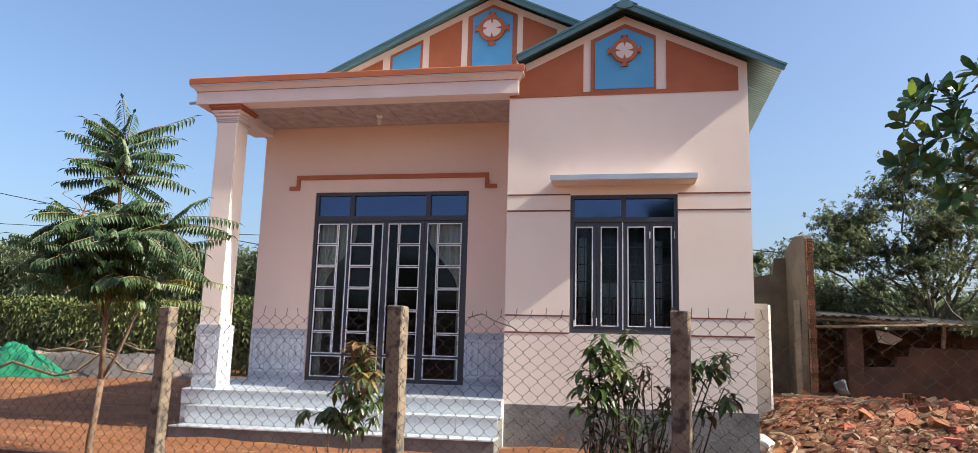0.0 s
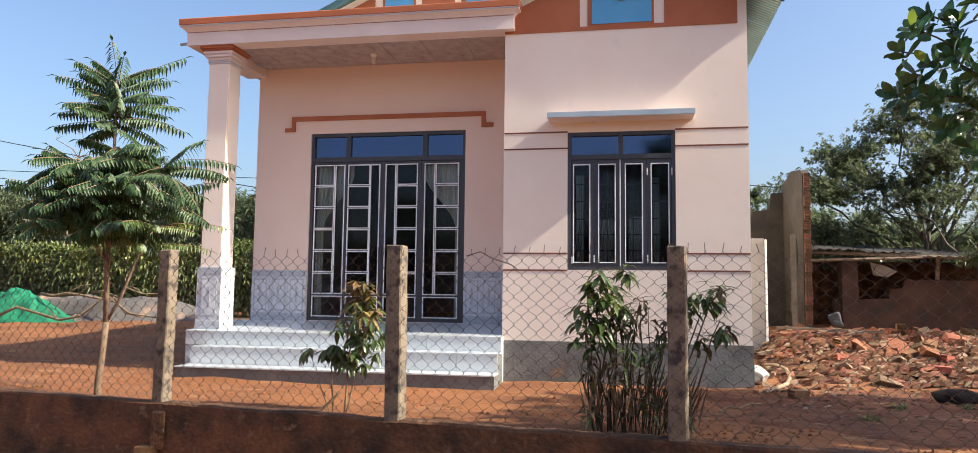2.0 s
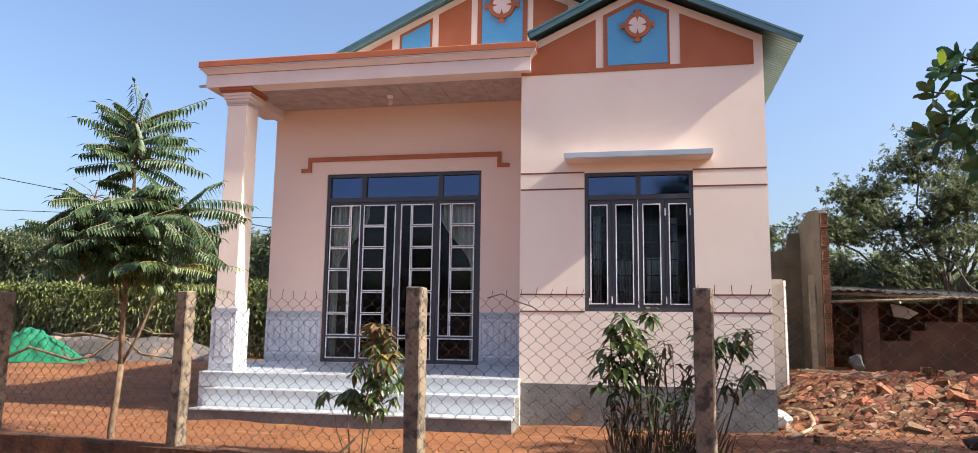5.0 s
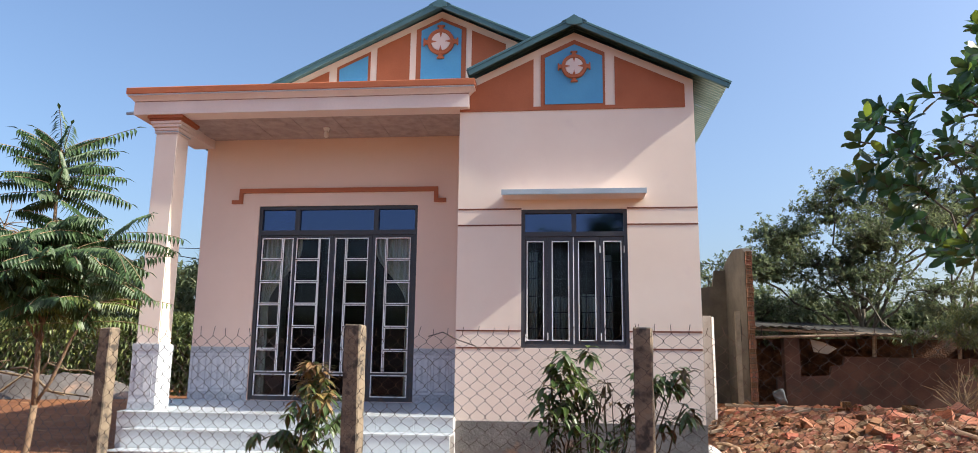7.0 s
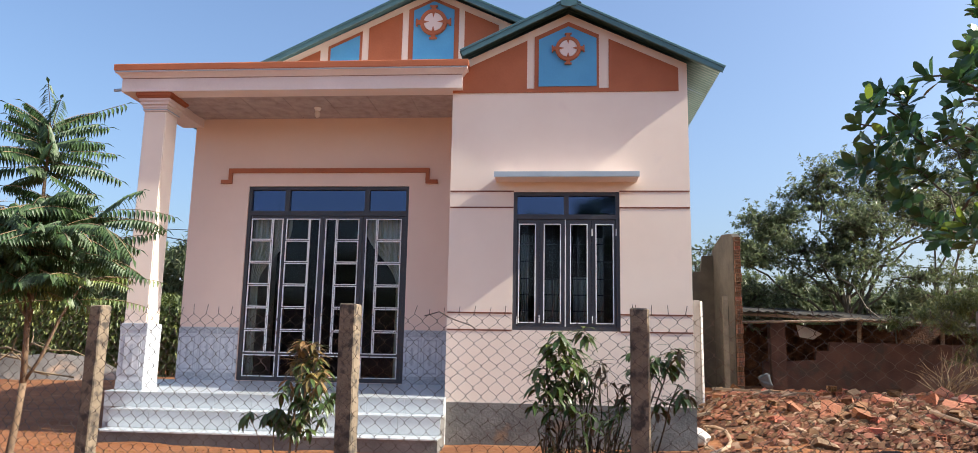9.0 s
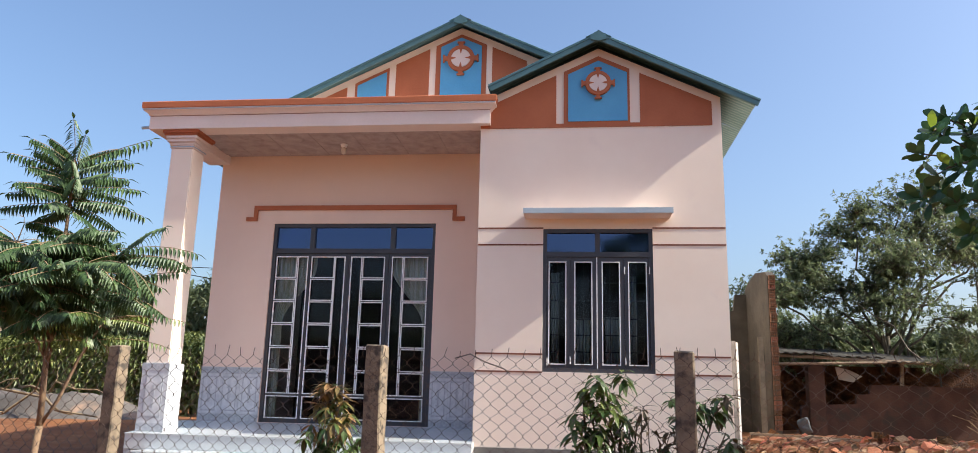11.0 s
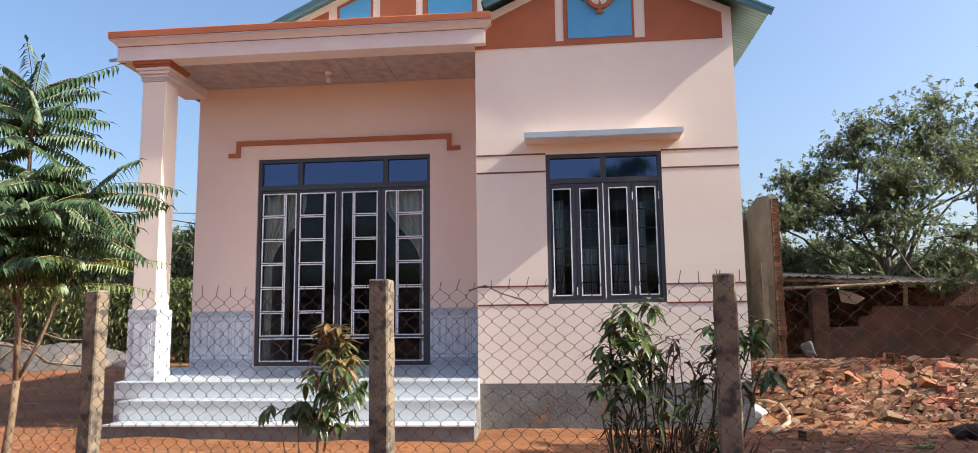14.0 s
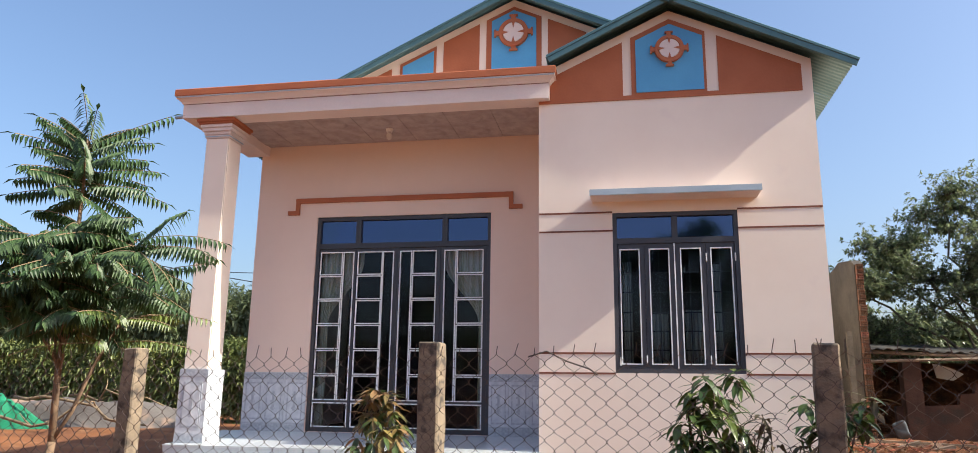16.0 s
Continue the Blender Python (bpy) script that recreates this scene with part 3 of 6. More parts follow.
def porch_column():
    cx0, cx1, cy0, cy1 = -4.18, -3.87, 0.0, 0.31
    c = part("porch_column", boxes((cx0, cx1, cy0, cy1, 0.5, 4.22), bevel=0.012), PINK, house, "square pink plastered porch column")
    def ring(o, z0, z1):
        return (cx0 - o, cx1 + o, cy0 - o, cy1 + o, z0, z1)
    part("capital", boxes(ring(0.010, 4.215, 4.26), ring(0.022, 4.26, 4.30), ring(0.045, 4.30, 4.345), ring(0.062, 4.345, 4.385), bevel=0.006), PALE, c, "pale stepped capital moulding")
    part("capital_line", boxes(ring(0.016, 4.232, 4.243)), GREY, c)
    part("capital_top", boxes(ring(0.078, 4.385, 4.41), ring(0.095, 4.41, 4.455), bevel=0.006), ORANGE, c, "orange-brown painted capital top")
    part("tile_base", boxes(ring(0.022, 0.5, 1.39)), WAIN_TILE, c, "grey patterned tiles round the column foot")
    part("tile_border", boxes(ring(0.027, 1.30, 1.38)), WAIN_TRIM, c)
    part("tile_border", boxes(ring(0.026, 0.56, 0.66)), WAIN_TRIM, c)
    part("motif", boxes((cx0 + 0.035, cx1 - 0.035, cy0 - 0.026, cy0 - 0.02, 0.72, 1.24)), WAIN_TRIM, c, "grey framed panel on the tile")
    part("motif", boxes((cx0 + 0.055, cx1 - 0.055, cy0 - 0.029, cy0 - 0.024, 0.745, 1.215)), WAIN_TILE, c)
    part("motif", boxes((cx0 + 0.135, cx1 - 0.135, cy0 - 0.031, cy0 - 0.028, 0.84, 1.12)), WAIN_TRIM, c)


porch_column()


# porch floor and steps
def porch_floor():
    bm = bmesh.new()
    def slab(x0, x1, y0, y1, zf, zb, low):
        v = [bm.verts.new(p) for p in ((x0, y0, zf), (x1, y0, zf), (x1, y1, zb), (x0, y1, zb), (x0, y0, low), (x1, y0, low), (x1, y1, low), (x0, y1, low))]
        for f in ((0, 1, 2, 3), (7, 6, 5, 4), (4, 5, 1, 0), (5, 6, 2, 1), (6, 7, 3, 2), (7, 4, 0, 3)):
            bm.faces.new([v[i] for i in f])
    slab(-4.24, -0.002, -0.012, PY, 0.545, 0.640, -0.3)
    slab(-4.24, 0.02, -0.16, -0.0125, 0.533, 0.545, -0.3)
    return part("porch_floor", bm, GROUT, house, "white glazed tile porch floor")


pf = porch_floor()
steps_ob = part("steps", boxes((-3.96, 0.035, -0.50, -0.165, -0.3, 0.345), (-3.93, 0.055, -0.86, -0.505, -0.3, 0.13)), PLINTH, house, "front steps faced with white tiles over grey cement")

# wall tiles
def tile(name, w, h, d, mat, parent, at, b=0.003, cache={}):
    key = (round(w, 3), round(h, 3), round(d, 3), mat.name)
    if key not in cache:
        bm = boxes((0, w, 0, d, 0, h))
        bmesh.ops.bevel(bm, geom=[e for e in bm.edges if all(v.co.y < 1e-6 for v in e.verts)], offset=b, segments=1, affect="EDGES")
        me = bpy.data.meshes.new(name)
        bm.to_mesh(me)
        bm.free()
        me.materials.append(mat)
        cache[key] = me
    ob = new(name, cache[key])
    ob.parent = parent
    ob.location = at
    return ob


def wainscot(x0, x1, y, z0, cols, parent):
    """Patterned wall tiles: a border course, a course of tall framed panels, a border course on top."""
    w = (x1 - x0) / cols
    for i in range(cols):
        x = x0 + i * w
        tile("tile", w - 0.003, 0.107, 0.012, WAIN_TRIM, parent, (x, y - 0.012, z0))
        t = tile("tile", w - 0.003, 0.537, 0.012, WAIN_TILE, parent, (x, y - 0.012, z0 + 0.11))
        tile("motif", w * 0.74, 0.47, 0.004, WAIN_TRIM, t, (w * 0.125, -0.003, 0.033), 0.002)
        tile("motif", w * 0.62, 0.43, 0.004, WAIN_TILE, t, (w * 0.185, -0.005, 0.053), 0.002)
        tile("motif", w * 0.12, 0.24, 0.003, WAIN_TRIM, t, (w * 0.435, -0.007, 0.15), 0.001)
        for k in range(3):
            tile("motif", w * 0.26, 0.022, 0.003, WAIN_TRIM, t, (w * 0.365, -0.0075, 0.17 + 0.085 * k), 0.001)
        tile("tile", w - 0.003, 0.085, 0.014, WAIN_TRIM, parent, (x, y - 0.014, z0 + 0.65))


for wa, wb, cols in ((X0, DOOR[0] - 0.002, 3), (DOOR[1] + 0.002, -0.004, 3)):
    wsc = part("wainscot", boxes((wa, wb, PY - 0.006, PY + 0.01, 0.64, 1.39)), GROUT, house, "grey-blue patterned tile dado beside the door")
    wainscot(wa, wb, PY - 0.006, 0.648, cols, wsc)

# floor and step tiles
def flat_tile(x0, x1, y0, y1, z0, z1, parent, thick=0.012):
    """A floor tile lying from front height z0 to back height z1."""
    bm = bmesh.new()
    g = 0.0012
    v = [bm.verts.new(p) for p in ((x0 + g, y0 + g, z0), (x1 - g, y0 + g, z0), (x1 - g, y1 - g, z1), (x0 + g, y1 - g, z1), (x0 + g, y0 + g, z0 + thick), (x1 - g, y0 + g, z0 + thick), (x1 - g, y1 - g, z1 + thick), (x0 + g, y1 - g, z1 + thick))]
    for f in ((3, 2, 1, 0), (4, 5, 6, 7), (0, 1, 5, 4), (1, 2, 6, 5), (2, 3, 7, 6), (3, 0, 4, 7)):
        bm.faces.new([v[i] for i in f])
    part("floor_tile", bm, WHITE_TILE, parent)


def fz(y):
    return 0.545 + (0.640 - 0.545) * (y + 0.012) / (PY + 0.012)


for i in range(9):
    a, b = -4.24 + i * 0.4711, -4.24 + (i + 1) * 0.4711
    for y0, y1 in ((-0.012, 0.36), (0.36, 0.745), (0.745, PY)):
        flat_tile(a, b if i < 8 else -0.003, y0, y1, fz(y0), fz(y1), pf)
for i in range(9):
    a = -4.24 + i * (4.26 / 9)
    b = a + 4.26 / 9
    flat_tile(a, b, -0.185, -0.0125, 0.533, 0.545, pf)
    tile("riser_tile", b - a - 0.003, 0.175, 0.012, WHITE_TILE, pf, (a, -0.172, 0.357))
for lo, hi, y, zb, zt, yb in ((-3.96, 0.035, -0.50, 0.145, 0.345, -0.173), (-3.93, 0.055, -0.86, None, 0.13, -0.513)):
    n = 8
    for i in range(n):
        a, b = lo + (hi - lo) * i / n, lo + (hi - lo) * (i + 1) / n
        flat_tile(a, b, y - 0.025, yb, zt + 0.002, zt + 0.002, steps_ob, 0.016)
        if zb:
            tile("riser_tile", b - a - 0.003, zt - zb - 0.002, 0.012, WHITE_TILE, steps_ob, (a, y - 0.012, zb + 0.003))

# ---- door ----
def entrance_door():
    x0, x1, z0, z1 = DOOR
    yf = PY + 0.03
    d = part("entrance_door", wall_with_hole(x0, x1, z0, z1, yf, yf + 0.09, (x0 + 0.045, x1 - 0.045, z0 + 0.003, z1 - 0.05)), FRAME, house, "dark grey steel four-leaf door with white trimmed panes")
    part("transom_bar", boxes((x0 + 0.045, x1 - 0.045, yf + 0.002, yf + 0.088, 3.01, 3.08)), FRAME, d)
    for x in (-2.55, -1.37):
        part("mullion", boxes((x - 0.035, x + 0.035, yf + 0.003, yf + 0.085, 3.08, z1 - 0.05)), FRAME, d)
    for a, b in ((x0 + 0.045, -2.585), (-2.515, -1.405), (-1.335, x1 - 0.045)):
        part("transom_pane", boxes((a, b, yf + 0.04, yf + 0.046, 3.08, z1 - 0.05)), BLUEGLASS, d, "blue tinted transom glass")
    edges = (x0 + 0.047, -2.565, -2.0, -1.42, x1 - 0.047)
    small = ((-3.055, -2.765), (-2.535, -2.215), (-1.785, -1.485), (-1.19, -0.865))
    tall = ((-2.735, -2.605), (-2.19, -2.06), (-1.955, -1.815), (-1.36, -1.22))
    pane_h, top = 0.288, 2.955
    for k in range(4):
        a, b = edges[k] + 0.003, edges[k + 1] - 0.003
        s, t = small[k], tall[k]
        holes = [(s[0], s[1], top - (i + 1) * pane_h - i * 0.034, top - i * (pane_h + 0.034)) for i in range(6)]
        low = holes[-1][2]
        holes.append((t[0], t[1], low, top))
        holes.append((min(s[0], t[0]), max(s[1], t[1]), 0.725, low - 0.05))
        # steel leaf: strips between the openings
        zt, zb = 3.005, z0 + 0.004
        l, r = (s, t) if s[0] < t[0] else (t, s)
        y0, y1 = yf + 0.02, yf + 0.06
        bs = [(a, l[0], y0, y1, zb, zt), (r[1], b, y0, y1, zb, zt), (l[0], r[1], y0, y1, top, zt), (l[0], r[1], y0, y1, low - 0.05, low), (l[0], r[1], y0, y1, zb, 0.725), (l[1], r[0], y0, y1, low, top)]
        for i in range(5):
            bs.append((s[0], s[1], y0, y1, holes[i + 1][3], holes[i][2]))
        part("leaf", boxes(*bs), FRAME, d, "dark grey steel door leaf")
        for h in holes:
            w = 0.011
            m = boxes((h[0] - w, h[0] + w * 0.2, y0 - 0.012, y0 + 0.004, h[2] - w, h[3] + w), (h[1] - w * 0.2, h[1] + w, y0 - 0.012, y0 + 0.004, h[2] - w, h[3] + w), (h[0] + w * 0.2, h[1] - w * 0.2, y0 - 0.012, y0 + 0.004, h[3] - w * 0.2, h[3] + w), (h[0] + w * 0.2, h[1] - w * 0.2, y0 - 0.012, y0 + 0.004, h[2] - w, h[2] + w * 0.2))
            part("moulding", m, WHITE, d, "thin white pane trim")
            part("pane", boxes((h[0], h[1], y0 + 0.02, y0 + 0.025, h[2], h[3])), GLASS, d, "dark glass pane")
    for x in (-2.03, -1.97):
        part("handle", tube([(x, yf - 0.005, 1.55), (x, yf - 0.03, 1.57), (x, yf - 0.03, 1.73), (x, yf - 0.005, 1.75)], 0.008, 6), FRAME, d)
    return d


entrance_door()


def house_window():
    x0, x1, z0, z1 = WIN
    yf = 0.015
    w = part("window", wall_with_hole(x0, x1, z0, z1, yf, yf + 0.09, (x0 + 0.045, x1 - 0.045, z0 + 0.045, z1 - 0.045)), FRAME, house, "dark grey steel casement window with four tall panes")
    part("transom_bar", boxes((x0 + 0.045, x1 - 0.045, yf + 0.002, yf + 0.088, 2.765, 2.825)), FRAME, w)
    part("mullion", boxes((1.44, 1.50, yf + 0.003, yf + 0.085, 2.825, z1 - 0.045)), FRAME, w)
    for a, b in ((x0 + 0.045, 1.44), (1.50, x1 - 0.045)):
        part("transom_pane", boxes((a, b, yf + 0.04, yf + 0.046, 2.825, z1 - 0.045)), BLUEGLASS, w, "blue tinted transom glass")
    panes = ((0.888, 1.083), (1.200, 1.396), (1.528, 1.726), (1.842, 2.045))
    edges = (x0 + 0.047, 1.142, 1.460, 1.785, x1 - 0.047)
    for k, (a, b) in enumerate(panes):
        l, r = edges[k] + 0.0025, edges[k + 1] - 0.0025
        zb, zt, pb, pt = z0 + 0.047, 2.763, 1.478, 2.697
        y0, y1 = yf + 0.018, yf + 0.055
        part("casement", boxes((l, a, y0, y1, zb, zt), (b, r, y0, y1, zb, zt), (a, b, y0, y1, pt, zt), (a, b, y0, y1, zb, pb)), FRAME, w, "dark grey steel casement leaf")
        t = 0.010
        part("moulding", boxes((a - t, a + 0.002, y0 - 0.012, y0 + 0.004, pb - t, pt + t), (b - 0.002, b + t, y0 - 0.012, y0 + 0.004, pb - t, pt + t), (a + 0.002, b - 0.002, y0 - 0.012, y0 + 0.004, pt - 0.002, pt + t), (a + 0.002, b - 0.002, y0 - 0.012, y0 + 0.004, pb - t, pb + 0.002)), WHITE, w, "thin white pane trim")
        part("pane", boxes((a, b, y0 + 0.02, y0 + 0.025, pb, pt)), GLASS, w, "dark glass pane")
    part("seal", boxes((1.454, 1.466, yf + 0.004, yf + 0.016, z0 + 0.05, 2.76)), WHITE, w, "white strip between the leaves")
    for x, z in ((1.79, 2.60), (2.087, 2.60), (1.79, 1.52), (1.14, 1.52), (0.866, 1.50)):
        part("catch", boxes((x - 0.006, x + 0.006, yf - 0.004, yf + 0.02, z - 0.045, z + 0.045), bevel=0.003), WHITE, w, "small metal catch")
    # iron grille behind the glass
    g = [(x0 + 0.05, x1 - 0.05, 0.135, 0.147, z, z + 0.012) for z in (1.62, 1.82, 2.02, 2.24, 2.46)]
    for i, b in enumerate(g):
        part("grille_bar", boxes(b), FRAME, w)
    for x in (0.98, 1.14, 1.30, 1.46, 1.62, 1.78, 1.94):
        part("grille_bar", boxes((x - 0.006, x + 0.006, 0.148, 0.16, z0 + 0.03, z1 - 0.05)), FRAME, w)


house_window()

CURTAIN = material("striped_cream_curtain", (0.88, 0.87, 0.74), (0.50, 0.52, 0.30), 0.9, 4.0, 0.2, 50, stretch=(9, 1, 0.25))
SHEER = material("dull_window_curtain", (0.50, 0.54, 0.46), (0.38, 0.42, 0.35), 0.9, 5.0, 0.2, 50, stretch=(8, 1, 0.4))


def curtain(x0, x1, ztop, zmid, zlow, y, tie_x, label, mat=None):
    """A hanging curtain gathered to one side towards the tie."""
    n, m = 60, 24
    vs, fs = [], []
    for j in range(m + 1):
        v = j / m
        z = ztop + (zlow - ztop) * v
        pull = sm(0.08, (ztop - zmid) / (ztop - zlow), v) if v < 0.6 else 1.0
        for i in range(n + 1):
            u = i / n
            x = x0 + (x1 - x0) * u
            x = x + (tie_x + (x - tie_x) * 0.16 - x) * pull * (0.95 if tie_x is not None else 0)
            vs.append((x, y + 0.028 * math.sin(u * 44) * (1 - 0.4 * pull) + 0.01 * math.sin(u * 91 + v * 3), z))
    for j in range(m):
        for i in range(n):
            q = j * (n + 1) + i
            fs.append((q, q + 1, q + n + 2, q + n + 1))
    c = tagged(part("curtain", (vs, fs), mat or CURTAIN, None, smooth=True), label, "curtain", "curtains behind the door")
    sol = c.modifiers.new("thick", "SOLIDIFY")
    sol.thickness = 0.004
    return c


curtain(-3.10, -2.50, 3.02, 2.02, 0.70, PY + 0.168, -3.07, "cream striped curtain tied back inside the glazed door")
curtain(-1.40, -0.78, 3.02, 2.02, 0.70, PY + 0.168, -0.81, "cream striped curtain tied back inside the glazed door")
for a, b, head in ((0.90, 1.0, 2.60), (1.20, 1.38, 2.02), (1.56, 1.74, 2.06), (1.86, 1.95, 2.56)):
    vs, fs = [], []
    for j in range(2):
        for i in range(31):
            vs.append((a + (b - a) * i / 30, 0.255 + 0.02 * math.sin(i * 0.9), 1.42 if j else head))
    fs = [(i, i + 1, i + 32, i + 31) for i in range(30)]
    c = tagged(part("curtain", (vs, fs), SHEER, None, smooth=True), "dull green-grey curtain hanging inside the window", "curtain", "curtains behind the window")
    c.modifiers.new("thick", "SOLIDIFY").thickness = 0.004


def bulb():
    BULB = material("milky_bulb_plastic", (0.75, 0.70, 0.66), None, 0.35, 4, 0.02, 40)
    b = thing("ceiling_lamp", "small white bulb in a holder under the porch ceiling", "lamp")
    x, y, z = -2.0, 0.62, 4.44
    bm = bmesh.new()
    bmesh.ops.create_cone(bm, cap_ends=True, segments=16, radius1=0.035, radius2=0.05, depth=0.04, matrix=Matrix.Translation((x, y, z - 0.01)))
    part("holder", bm, WHITE, b)
    bm = bmesh.new()
    bmesh.ops.create_uvsphere(bm, u_segments=16, v_segments=10, radius=0.045, matrix=Matrix.Translation((x, y, z - 0.08)) @ Matrix.Diagonal((0.85, 0.85, 1.2, 1)))
    part("bulb", bm, BULB, b, smooth=True)


bulb()


# drain spout on the porch roof
tagged(part("drain_spout", tube([(-4.44, -0.02, 4.52), (-4.62, -0.02, 4.51)], 0.022, 8), GREY), "short grey plastic spout in the porch fascia", "pipe")


# ---- plants ----
LEAF_TREE = material("dark_green_leaflet", (0.060, 0.112, 0.036), (0.038, 0.078, 0.026), 0.46, 2.0, 0.0, 30, trans=0.28, rnd=0.35, island=True)
LEAF_LIGHT = material("yellow_green_leaf", (0.13, 0.17, 0.035), (0.085, 0.13, 0.03), 0.42, 3.0, 0.0, 30, trans=0.25, rnd=0.35, island=True)
LEAF_MANGO = material("mango_leaf", (0.055, 0.105, 0.030), (0.085, 0.115, 0.033), 0.36, 5.0, 0.0, 30, trans=0.2, rnd=0.35, island=True)
LEAF_NEW = material("yellowish_young_mango_leaf", (0.24, 0.20, 0.06), (0.26, 0.15, 0.07), 0.38, 6.0, 0.0, 30, trans=0.25, rnd=0.3, island=True)
LEAF_DRY = material("dry_brown_leaf", (0.12, 0.08, 0.042), (0.07, 0.055, 0.03), 0.8, 5.0, 0.0, 30, trans=0.1, rnd=0.35, island=True)
LEAF_FAR = material("olive_green_foliage", (0.185, 0.225, 0.115), (0.12, 0.155, 0.08), 0.36, 0.7, 0.0, 20, trans=0.5, rnd=0.45, island=True)
LEAF_HEDGE = material("hedge_foliage", (0.17, 0.195, 0.055), (0.065, 0.095, 0.028), 0.45, 0.5, 0.0, 20, trans=0.2, rnd=0.5, island=True)
LEAF_BIG = material("thick_glossy_dark_leaf", (0.048, 0.115, 0.042), (0.07, 0.14, 0.042), 0.30, 3.0, 0.0, 30, trans=0.27, rnd=0.35, island=True)
SHRUB_STEM = material("brown_shrub_stem", (0.09, 0.062, 0.036), (0.05, 0.036, 0.022), 0.9, 8.0, 0.3, 40, rnd=0.4, island=True)
LEAF_BRIGHT = material("bright_yellow_green_young_leaf", (0.20, 0.28, 0.035), (0.15, 0.23, 0.03), 0.35, 5.0, 0.0, 30, trans=0.4)
STEM = material("dry_tan_stem", (0.26, 0.19, 0.11), (0.17, 0.12, 0.07), 0.9, 8.0, 0.3, 40)


class Leaves:
    """Collects folded leaves into one mesh."""

    def __init__(self):
        self.v, self.f = [], []

    def add(self, p, d, up, length, width, droop=0.15, wide=0.45):
        d = d.normalized()
        side = d.cross(up)
        side = side.normalized() if side.length > 1e-4 else d.orthogonal().normalized()
        n = side.cross(d)
        q = len(self.v)
        m = p + d * (length * wide)
        self.v += [p, m + side * width * 0.5 + n * width * 0.12, m - n * width * 0.1, m - side * width * 0.5 + n * width * 0.12, p + d * length - n * length * droop]
        self.f += [(q, q + 2, q + 1), (q + 2, q + 4, q + 1), (q, q + 3, q + 2), (q + 3, q + 4, q + 2)]

    def broad(self, p, d, up, length, width, droop=0.1):
        """A blunt oval leaf, widest beyond its middle."""
        d = d.normalized()
        side = d.cross(up)
        side = side.normalized() if side.length > 1e-4 else d.orthogonal().normalized()
        n = side.cross(d)
        q = len(self.v)
        for t, w, z in ((0.0, 0.06, 0.0), (0.30, 0.36, 0.03), (0.62, 0.5, 0.03), (0.86, 0.36, 0.0), (1.0, 0.08, -droop)):
            self.v += [p + d * length * t + side * width * w + n * length * z, p + d * length * t - side * width * w + n * length * z]
        self.f += [(q + 2 * k, q + 2 * k + 2, q + 2 * k + 3, q + 2 * k + 1) for k in range(4)]

    def lance(self, p, d, length, width, bend):
        """A long pointed leaf, folded along its midrib, that arches over by bend."""
        d = d.normalized()
        q = len(self.v)
        side = d.cross(Vector((0, 0, 1)))
        side = side.normalized() if side.length > 1e-3 else d.orthogonal().normalized()
        c = Vector(p)
        for k, w in enumerate((0.10, 0.42, 0.50, 0.30, 0.02)):
            n = side.cross(d)
            self.v += [c + side * width * w + n * width * 0.16 * w, c, c - side * width * w + n * width * 0.16 * w]
            d = (d + Vector((0, 0, -bend * 0.4))).normalized()
            c = c + d * length * 0.25
        for k in range(4):
            o = q + 3 * k
            self.f += [(o, o + 1, o + 4, o + 3), (o + 1, o + 2, o + 5, o + 4)]

    def done(self, name, mat, parent, label=""):
        return part(name, ([tuple(v) for v in self.v], self.f), mat, parent, label)


def rnd_dir(rng, zmin=-1.0, zmax=1.0):
    z = rng.uniform(zmin, zmax)
    a = rng.uniform(0, 2 * math.pi)
    r = math.sqrt(max(0, 1 - z * z))
    return Vector((r * math.cos(a), r * math.sin(a), z))


def limb(bm, a, b, r0, r1, rng, wob=0.08, n=5, sides=5):
    a, b = Vector(a), Vector(b)
    L = (b - a).length
    pts = [a]
    for i in range(1, n):
        t = i / n
        pts.append(a.lerp(b, t) + rnd_dir(rng) * L * wob * (1 - abs(2 * t - 1)) + Vector((0, 0, L * 0.06 * math.sin(math.pi * t))))
    pts.append(b)
    tube(pts, [r0 + (r1 - r0) * i / n for i in range(n + 1)], sides, bm)
    return pts


